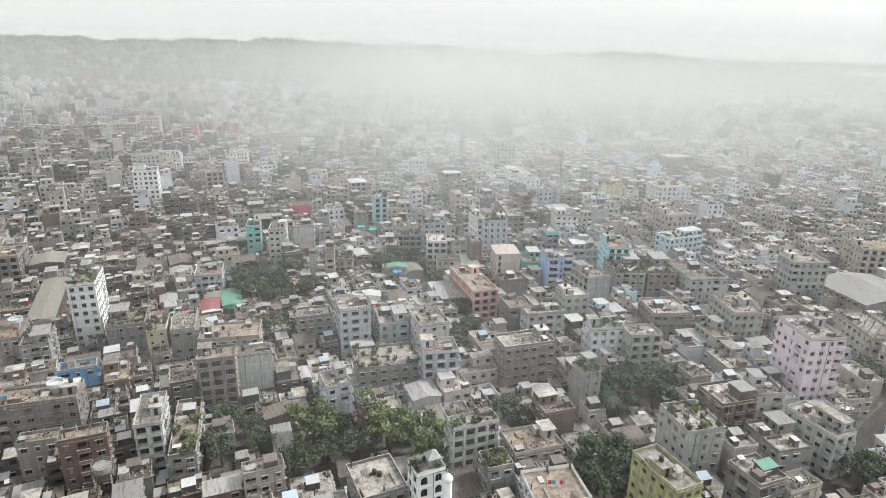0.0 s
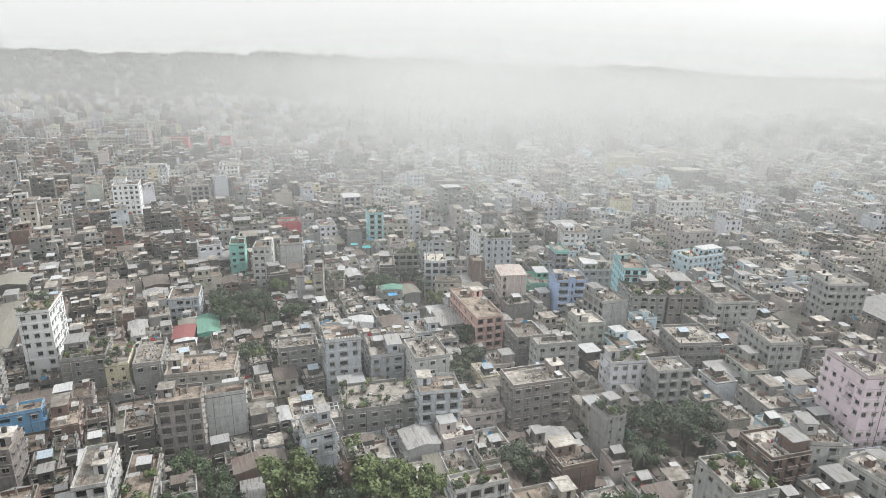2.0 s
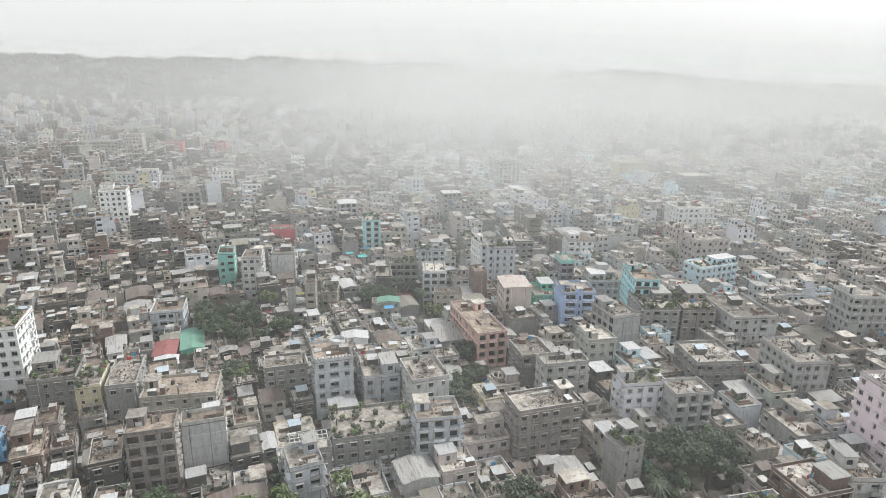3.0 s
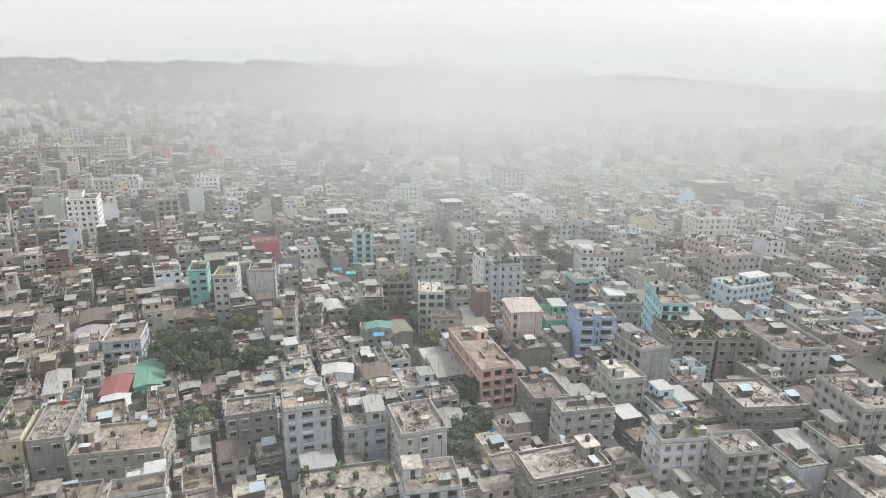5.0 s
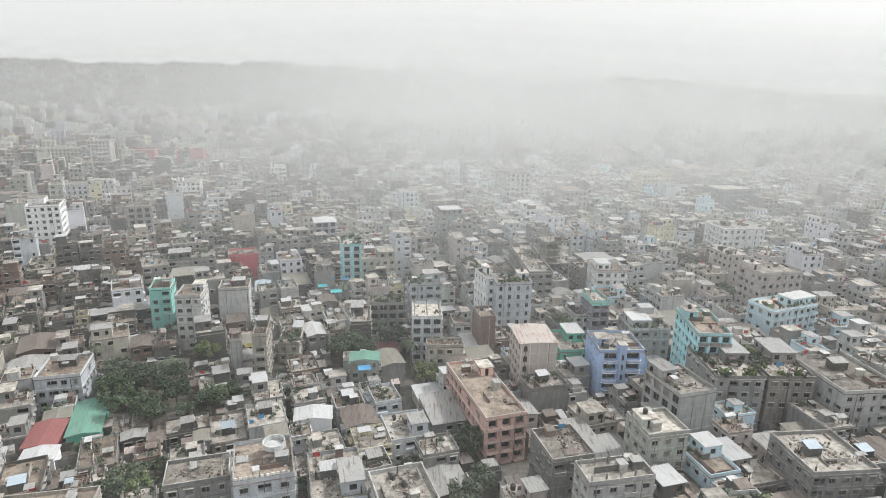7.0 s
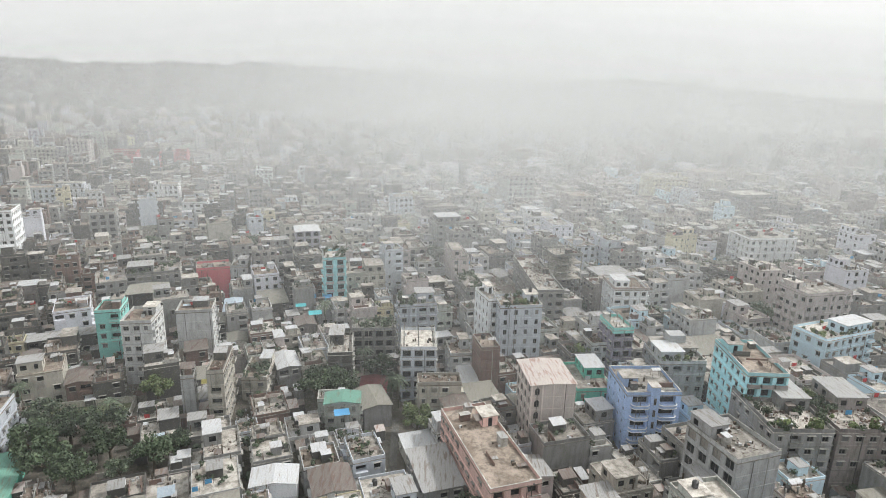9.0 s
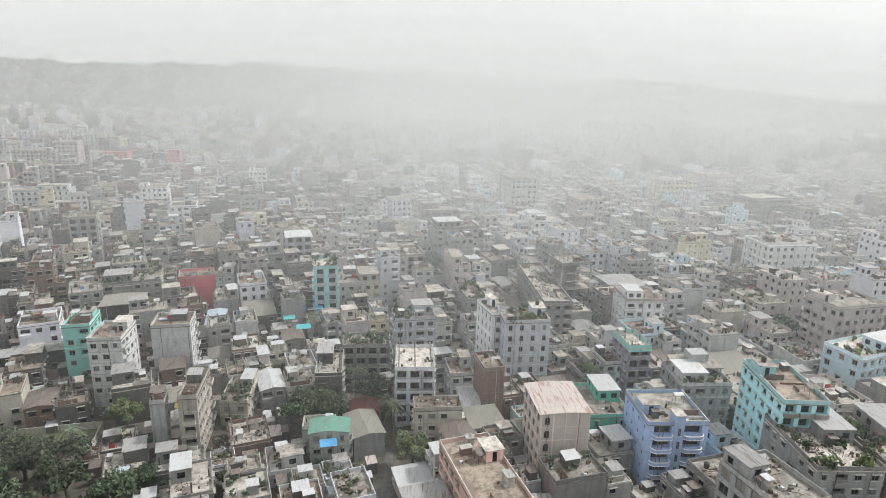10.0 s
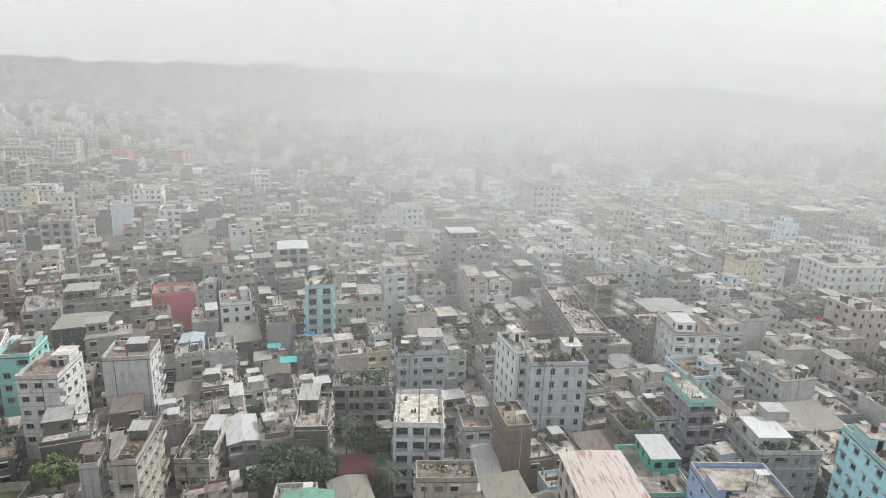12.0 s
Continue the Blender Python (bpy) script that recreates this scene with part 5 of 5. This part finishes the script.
def small_house(x, y, rot, w, d, n, sheet, colour, single):
    """A low house: walls with openings, and a flat slab with parapet or a sheet roof."""
    rnd = FILL
    remember(x, y, rot, w, d)
    at = pose(x, y, 0, 0, 0, rot)
    root = None
    if single:
        root = new("small_house")
        root.matrix_basis = at

    def piece(name, b, mats):
        if single:
            put(name, b.mesh(name, mats), root)
        else:
            pour(b, mats, at)

    b = Build()
    for s, (length, place, _) in enumerate(sides_of(w, d)):
        facade(b, length, n, "std" if rnd.random() < (0.85 if s != 2 or y < 300 else 0) else "x", place, rnd, 0.2, True, [], y < 380)
    piece("wall", b, [PAINT[colour], GLASS, GLOOM, LEDGE])
    h = n * STOREY
    word = WORDS.get(colour, colour)
    if sheet >= 0:
        r = Build()
        if rnd.random() < 0.5:
            tin_roof(r, w, d, h + 0.1, 0.1 * w)
        else:
            x1, y1 = w / 2 + 0.3, d / 2 + 0.3
            z0, z1 = h + 0.1, h + 0.1 + 0.1 * d
            r.face([(-x1, -y1, z0), (x1, -y1, z0), (x1, y1, z1), (-x1, y1, z1)], 0)
            r.face([(-x1, -y1, z0 - 0.08), (-x1, -y1, z0), (x1, -y1, z0), (x1, -y1, z0 - 0.08)], 0)
            for sg in (-1, 1):
                r.face([(sg * w / 2, -d / 2, h), (sg * w / 2, d / 2, h), (sg * w / 2, d / 2, z1 - 0.05), (sg * w / 2, -d / 2, z0)], 1)
            r.face([(-w / 2, d / 2, h), (w / 2, d / 2, h), (w / 2, d / 2, z1 - 0.05), (-w / 2, d / 2, z1 - 0.05)], 1)
        piece("roof", r, [TIN[sheet], PAINT[colour]])
        if single:
            tagged(root, "%s %s-storey house with corrugated sheet roof" % (word, NUM[n]), "house", "low houses")
        return
    r = Build()
    r.box(-w / 2 - 0.1, -d / 2 - 0.1, h - 0.12, w / 2 + 0.1, d / 2 + 0.1, h + 0.02, 0, True)
    piece("roof", r, [ROOF[rnd.choice((0, 0, 1, 1, 1, 2) if x > -70 and y < 300 else (0, 0, 0, 1, 1, 2) if x > -70 else (2, 2, 0, 2))]])
    p = Build()
    parapet(p, w, d, h + 0.02, rnd.choice((0.25, 0.6, 0.8)), 0.13)
    piece("parapet", p, [PAINT[colour]])
    if single:
        tagged(root, "%s %s-storey house with stained flat roof" % (word, NUM[n]), "house", "low houses")
    junk(at @ pose(0, 0, h + 0.02), w, d, x + y, 1.2)
    q = rnd.random()
    if w > 5.5 and d > 5.5 and q > 0.55:
        upper_room(rnd, w, d, h, colour, piece)
    elif w > 4.5 and q > 0.4:
        for cx in (-0.42, 0.0, 0.42):
            for cy in (-0.42, 0.1, 0.42):
                cb = Build()
                cb.box(cx * w - 0.14, cy * d - 0.14, h, cx * w + 0.14, cy * d + 0.14, h + 1.6)
                if single:
                    put("column", cb.mesh("column", [LEDGE]), root)
                else:
                    pour(cb, [LEDGE], at)
    if w > 4 and q < 0.4:
        if single:
            sh = put("roof_shed", rnd.choice(SHEDS[:4]), None, at @ pose(0, rnd.uniform(-0.3, 0.3) * (d - 3), h + 0.02))
            tagged(sh, "small shed with corrugated sheet top on a flat roof", "shed", "roof sheds")
        else:
            bb = Build()
            sw, sd = rnd.uniform(1.8, 3.2), rnd.uniform(1.8, 3.0)
            cx, cy = rnd.uniform(-0.4, 0.4) * (w - sw), rnd.uniform(-0.4, 0.4) * (d - sd)
            bb.box(cx - sw / 2, cy - sd / 2, h, cx + sw / 2, cy + sd / 2, h + 2.0, 0)
            bb.box(cx - sw / 2 - 0.2, cy - sd / 2 - 0.2, h + 2.0, cx + sw / 2 + 0.2, cy + sd / 2 + 0.2, h + 2.12, 1, True)
            pour(bb, [PAINT[colour], rnd.choice((TIN[0], TIN[1], ROOF[1]))], at)
    if q < 0.6:
        for k in range(rnd.choice((2, 4, 7))):
            shrub(at @ pose(rnd.uniform(-0.4, 0.4) * w, rnd.uniform(-0.4, 0.4) * d, h + 0.02, 0, 0, rnd.random() * 360), rnd.randrange(5))
    if q > 0.2:
        for k in range(rnd.choice((1, 2, 3))):
            rubble(at @ pose(rnd.uniform(-0.3, 0.3) * w, rnd.uniform(-0.3, 0.3) * d, h + 0.02, 0, 0, rnd.random() * 360), rnd.random())
    if q > 0.65 and single:
        tk = put("water_tank", TANK, None, at @ pose(-0.2 * w, 0.3 * d, h + 0.02))
        tagged(tk, "black plastic water tank standing on a flat roof", "water tank", "roof tanks")


PALETTE = ["greywhite", "greywhite", "greywhite", "cream", "cream", "bluewhite", "bluewhite", "pinkwhite", "greenwhite", "grey", "grey", "grey", "dgrey", "brick", "pinkgrey", "lavwhite", "yellow"]
NEWER = ["greywhite", "greywhite", "cream", "cream", "grey", "grey", "grey", "dgrey", "pinkwhite", "pinkwhite", "greenwhite", "lavwhite", "bluewhite", "pinkgrey", "pinkgrey", "lightblue"]
OLD = ["dgrey", "dgrey", "brick", "grey", "pinkgrey", "dgrey", "grey", "cream", "brick"]
spots = []
yy = 92.0
while yy < 640:
    half = 0.80 * yy + 25
    xx = -half
    step = 5.6 if yy < 350 else 7.5
    while xx < half:
        spots.append((xx + FILL.uniform(-2, 2), yy + FILL.uniform(-2, 2)))
        xx += step
    yy += step
FILL.shuffle(spots)
spots.sort(key=lambda s: s[1] // 40)
made = 0
for x, y in spots:
    if FILL.random() < (0.02 if y < 250 else 0.04) and free(x, y, 1.5):
        tree(x, y, FILL.uniform(0.5, 0.8), FILL.choice((0, 1, 3, 4)))
        continue
    rot, wide = lean_of(x, y), FILL.uniform(2.8, 5.5) if x < 20 and y < 330 else FILL.uniform(3.2, 6.2)
    plot = plot_at(x, y, rot, (wide, wide * FILL.uniform(0.8, 1.2), wide * FILL.uniform(0.9, 1.5), wide * FILL.uniform(0.9, 1.5)))
    if not plot:
        continue
    x, y, w, d = plot
    small = min(w, d)
    if small < 3.3 and FILL.random() < 0.5:
        continue
    n = 1 if small < 3.6 else FILL.choice((1, 1, 2, 2)) if small < 5.5 else FILL.choice((1, 2, 2, 3) if x < 30 else (2, 2, 3, 3))
    if y > 300:
        n = min(5, n + FILL.choice((0, 1, 1)))
    elif any(not free(x, y + s, 1.0) for s in (d / 2 + 4, d / 2 + 9)):
        n = min(n, 2 if x < 30 else 3)          # taller houses stand behind: lower ones in front of them
    if y > 330 and small > 6.5 and FILL.random() < 0.25:
        n = FILL.choice((4, 5, 6))
    if -75 < x < 20 and 195 < y < 300:
        n = min(n, FILL.choice((2, 2, 3)))
    if (-60 < x < 72 and 116 < y < 166) or -98 < x < -48 and 205 < y < 262:
        n = min(n, FILL.choice((1, 1, 2)))
    if max(w, d) > 2.6 * small:
        n = min(n, 2)
    sheet = -1
    if n <= 2 and FILL.random() < (0.6 if small < 4 else 0.22):
        sheet = FILL.choice((0, 2, 2, 7)) if x < -45 else FILL.choice((0, 0, 2, 1, 2, 0, 7)) if small > 4.5 or FILL.random() < 0.8 else FILL.choice((3, 4, 2, 5, 6))
    made += 1
    small_house(x, y, rot, w, d, n, sheet, FILL.choice(NEWER if x > 25 else PALETTE if x > -45 or FILL.random() < (0.08 if y < 260 else 0.3) else OLD), made <= 300)
# lean-tos, fences and bushes squeezed into the gaps between the houses
yy = 92.0
while yy < 330:
    xx = -0.80 * yy - 20
    while xx < 0.80 * yy + 20:
        x, y = xx + FILL.uniform(-1, 1), yy + FILL.uniform(-1, 1)
        xx += 3.1
        if not free(x, y, 0.9):
            continue
        q, at = FILL.random(), pose(x, y, 0, 0, 0, lean_of(x, y))
        if q < 0.5:
            a, c, z, t0, mat = FILL.uniform(0.9, 1.7), FILL.uniform(0.9, 2.0), FILL.uniform(1.9, 2.7), FILL.uniform(0.1, 0.5), FILL.choice((0, 2, 2, 2, 0, 1, 3))
            lt = Build()
            lt.box(-a + 0.1, -c + 0.1, 0, a - 0.1, c - 0.1, z - 0.06, 0)
            lt.face([(-a, -c, z), (a, -c, z), (a, c, z + t0), (-a, c, z + t0)], 1)
            lt.face([(-a, -c, z - 0.06), (-a, -c, z), (a, -c, z), (a, -c, z - 0.06)], 1)
            pour(lt, [PAINT[FILL.choice(OLD)], TIN[mat]], at)
        elif q < 0.62:
            fn = Build()
            fn.box(-1.5, -0.06, 0, 1.5, 0.06, FILL.uniform(1.2, 2.2), 0)
            pour(fn, [PAINT[FILL.choice(OLD)]], at)
        elif q < 0.85:
            scale = FILL.uniform(1.2, 2.6)
            for f in LEAVES[FILL.randrange(5)].f[::2]:
                pts = [Vector(LEAVES[0].v[g]) for g in f]
                mid = sum(pts, Vector()) / 4
                GREEN.face([tuple(at @ ((mid + (p - mid) * 1.3) * scale)) for p in pts], FILL.choice((0, 1)))
        else:
            rubble(at, x)
    yy += 3.1
tagged(put("crowded_low_houses", LOW.mesh("crowded_low_houses", LOWMATS)), "closely packed grey and cream houses with flat and sheet roofs", "houses", "", "stuff")
tagged(put("roof_rubble", RUB.mesh("roof_rubble", [RUBBLE, LEDGE, PAINT["brick"], BARK, TIN[1]])), "bricks, boards and rubble strewn over flat roofs", "rubble", "", "stuff")
tagged(put("roof_clutter", JUNK.mesh("roof_clutter", [PAINT["dgrey"], LEDGE, PAINT["brick"], BARK, TIN[0], TIN[1], TIN[2], TIN[6], CLOTH["red"], CLOTH["blue"]])),
       "low walls, posts, loose sheets and huts on flat roofs", "clutter", "", "stuff")
tagged(put("roof_greenery", GREEN.mesh("roof_greenery", [LEAF[2], LEAF[0]])), "green shrubs growing on flat roofs and in gaps", "plants", "", "stuff")

# ---------------------------------------------------------------- distant districts
FAR = random.Random(5)
fb = Build()
MIXF = [PAINT[c] for c in ("grey", "dgrey", "cream", "greywhite", "pinkgrey", "bluewhite", "pinkwhite", "brick", "greenwhite", "lilac", "brick", "yellow")]
NF = len(MIXF)


def far_house(x, y, rot, w, d, n, col, roof, rows):
    h = n * STOREY
    ca, sa = math.cos(radians(rot)), math.sin(radians(rot))
    start = len(fb.v)
    fb.box(-w / 2, -d / 2, 0, w / 2, d / 2, h, col)
    fb.m[-5] = roof
    parapet(fb, w, d, h, 0.7, 0.2, col)
    if FAR.random() < 0.5:
        cx = FAR.uniform(-0.25, 0.25) * w
        fb.box(cx - 1.6, 0, h, cx + 1.6, min(d / 2 - 0.3, 3.5), h + 2.3, col)
        fb.m[-5] = roof
    if rows:
        view = -1 if x > 0 else 1
        for i in range(n):
            z = i * STOREY + 1
            cols = max(1, int(w / 3.3))
            for k in range(cols):
                u = -w / 2 + (k + 0.5) * w / cols
                fb.face([(u - 0.62, -d / 2 - 0.05, z), (u + 0.62, -d / 2 - 0.05, z), (u + 0.62, -d / 2 - 0.05, z + 1.25), (u - 0.62, -d / 2 - 0.05, z + 1.25)], NF)
            cols = max(1, int(d / 3.6))
            for k in range(cols):
                u = -d / 2 + (k + 0.5) * d / cols
                fb.face([(view * (w / 2 + 0.05), u + 0.6 * s1, zz) for s1, zz in ((-1, z), (1, z), (1, z + 1.25), (-1, z + 1.25))], NF)
    for i in range(start, len(fb.v)):
        px, py, pz = fb.v[i]
        fb.v[i] = (x + px * ca - py * sa, y + px * sa + py * ca, pz)


def far_tree(x, y, r, z):
    leaf_ball(fb, FAR, (x, y, z), r, 34, r * 0.34, NF + 5)


yy = 640.0
while yy < 1330:
    half = 0.78 * yy + 40
    gap = 13.0 + (yy - 640) * 0.006
    xx = -half
    while xx < half:
        x, y = xx + FAR.uniform(-3, 3), yy + FAR.uniform(-3, 3)
        xx += gap * FAR.uniform(0.85, 1.2)
        if not free(x, y, 6):
            continue
        if x > 150 + (1330 - y) * 1.5 and y > 900:
            continue
        q = FAR.random()
        if q < 0.13 + (0.25 if y > 900 else 0):
            far_tree(x, y, FAR.uniform(3, 5.5), FAR.uniform(4, 7))
            continue
        n = FAR.choice((1, 2, 2, 3, 3, 4, 4, 5, 6)) if q < 0.95 else FAR.choice((7, 8))
        col = FAR.choice((0, 0, 1, 1, 2, 3, 3, 4, 5, 6, 7, 8)) if FAR.random() < 0.95 else FAR.choice((9, 10, 11))
        roof = NF + FAR.choice((1, 1, 2, 2, 3, 4))
        far_house(x, y, lean_of(x, y), FAR.uniform(8, 13), FAR.uniform(8, 14), n, col, roof, y < 800)
    yy += gap * 1.02
far = put("distant_houses", fb.mesh("distant_houses", MIXF + [GLASS, ROOF[0], ROOF[1], ROOF[2], TIN[1], LEAF[0]]))
tagged(far, "endless crowded concrete houses fading into the haze", "houses", "", "stuff")

# wooded rise that closes the view
rb = Build()
RISE = random.Random(9)


def ridge_height(x):
    base = 90 if x < -100 else 93 - 0.065 * (x + 100) if x < 200 else 74 + 0.03 * (x - 200) if x < 450 else 81 - 0.085 * (x - 450)
    base += 10 * math.exp(-((x + 383) / 50) ** 4)
    return max(5, base + 5 * noise.noise(Vector((x * 0.006, 3.1, 0))) + 5 * noise.noise(Vector((x * 0.03, 7.7, 0))))


STEPS = 120
for i in range(STEPS):
    x0, x1 = -1500 + 3000 * i / STEPS, -1500 + 3000 * (i + 1) / STEPS
    prev0, prev1 = None, None
    for j in range(9):
        v = j / 8
        f = math.sin(math.pi * 0.5 * v)
        p0, p1 = (x0, 1330 + 170 * v, ridge_height(x0) * f - 0.5), (x1, 1330 + 170 * v, ridge_height(x1) * f - 0.5)
        if prev0:
            rb.face([prev0, prev1, p1, p0], 0)
        prev0, prev1 = p0, p1
    rb.face([prev0, prev1, (x1, 1800, -0.5), (x0, 1800, -0.5)], 0)
for _ in range(2600):
    x, v = RISE.uniform(-1450, 1450), RISE.random() ** 0.8
    z = ridge_height(x) * math.sin(math.pi * 0.5 * v)
    if RISE.random() < 0.55:
        leaf_ball(rb, RISE, (x, 1330 + 170 * v, z + 3), RISE.uniform(4, 8), 22, 2.6, 1)
    else:
        hw, hh = RISE.uniform(5, 10), RISE.uniform(3, 9)
        rb.box(x - hw, 1330 + 170 * v - 6, z - 12, x + hw, 1330 + 170 * v + 6, z + hh, RISE.choice((2, 2, 3)))
rise = put("wooded_rise", rb.mesh("wooded_rise", [SOIL, LEAF[0], PAINT["dgrey"], PAINT["grey"]]))
tagged(rise, "low wooded rise at the edge of the city in haze", "hills", "", "structure")

wb = Build()
wb.face([(350, 1560, 0.05), (2900, 1560, 0.05), (2900, 2900, 0.05), (600, 2900, 0.05)])
WATER, _nt, _b = shader("river_water", 0.12, 0.5)
_nt.links.new(mixc(_nt, noisy(_nt, 0.01), (0.10, 0.11, 0.11), (0.16, 0.16, 0.15)), _b.inputs["Base Color"])
bump(_nt, _b, noisy(_nt, 0.3), 0.2, 0.3)
tagged(put("river", wb.mesh("river", [WATER])), "broad pale river shining beyond the city", "river", "", "structure")

# ---------------------------------------------------------------- haze over the city
scene.cycles.transparent_max_bounces = 64


def smog(name, share, low, high, west, east, lean=0.0):
    """Material of upright sheets standing in for haze: mostly clear, the rest scatters light to both sides; it thins
    out upwards.
    """
    m = bpy.data.materials.new(name)
    m.use_nodes = True
    nt = m.node_tree
    nt.nodes.clear()
    o, mix, clear, a, d, t = (nt.nodes.new(k) for k in ("ShaderNodeOutputMaterial", "ShaderNodeMixShader", "ShaderNodeBsdfTransparent",
                                                        "ShaderNodeAddShader", "ShaderNodeBsdfDiffuse", "ShaderNodeBsdfTranslucent"))
    d.inputs["Color"].default_value = (0.462, 0.480, 0.484, 1)
    t.inputs["Color"].default_value = (0.476, 0.480, 0.475, 1)
    geo, sep = nt.nodes.new("ShaderNodeNewGeometry"), nt.nodes.new("ShaderNodeSeparateXYZ")
    nt.links.new(geo.outputs["Position"], sep.inputs[0])
    n = nt.nodes.new("ShaderNodeMapRange")
    n.interpolation_type = "SMOOTHSTEP"
    n.inputs[1].default_value, n.inputs[2].default_value, n.inputs[3].default_value, n.inputs[4].default_value = low, high, share, 0
    tip = nt.nodes.new("ShaderNodeMath")                            # its upper side sinks eastwards
    tip.operation = "MULTIPLY_ADD"
    tip.inputs[1].default_value = lean
    nt.links.new(sep.outputs[0], tip.inputs[0])
    nt.links.new(sep.outputs[2], tip.inputs[2])
    nt.links.new(tip.outputs[0], n.inputs[0])
    side = ramp(nt, sep.outputs[0], -210, -10, west, 1.3)          # the sheets are densest, and so palest, over the middle of the town
    rest = ramp(nt, sep.outputs[0], 60, 230, 1.0, east)
    wisps = ramp(nt, noisy(nt, 0.006, 3, (1, 1, 2.5)), 0.3, 0.7, 0.75, 1.25)
    last = n.outputs[0]
    for other in (side, rest, wisps):
        mul = nt.nodes.new("ShaderNodeMath")
        mul.operation = "MULTIPLY"
        nt.links.new(last, mul.inputs[0])
        nt.links.new(other, mul.inputs[1])
        last = mul.outputs[0]
    nt.links.new(last, mix.inputs[0])
    nt.links.new(d.outputs[0], a.inputs[0])
    nt.links.new(t.outputs[0], a.inputs[1])
    nt.links.new(clear.outputs[0], mix.inputs[1])
    nt.links.new(a.outputs[0], mix.inputs[2])
    nt.links.new(mix.outputs[0], o.inputs["Surface"])
    return m


AIR = [smog("smog_thin", 1 - math.exp(-26 / 800), 80, 135, 0.35, 0.6), smog("smog_mid", 1 - math.exp(-30 / 320), 80, 135, 0.32, 0.7),
       smog("smog_thick", 1 - math.exp(-60 / 620), 76, 116, 0.62, 0.85, 0.022), smog("smog_low", 0.011, 60, 73, 0.6, 0.9)]
# haze added as rows of thin see-through sheets across the view
hz = Build()
for k in range(6):          # six faint low sheets, added to veil the nearer roofs
    y = 106 + 11 * k
    hz.face([(-230, y, 0), (230, y, 0), (230, y, 73), (-230, y, 73)], 3)
layer = 240.0
while layer < 1320:
    k = 0 if layer < 330 else 1 if layer < 600 else 2
    half = 0.8 * layer + 90
    hz.face([(-half, layer, 0), (half, layer, 0), (half, layer, 180), (-half, layer, 180)], k)
    layer += (26, 30, 60)[k]
haze = put("haze", hz.mesh("haze", AIR))
tagged(haze, "pale translucent sheets standing in for smog over the city", "haze", "", "stuff")
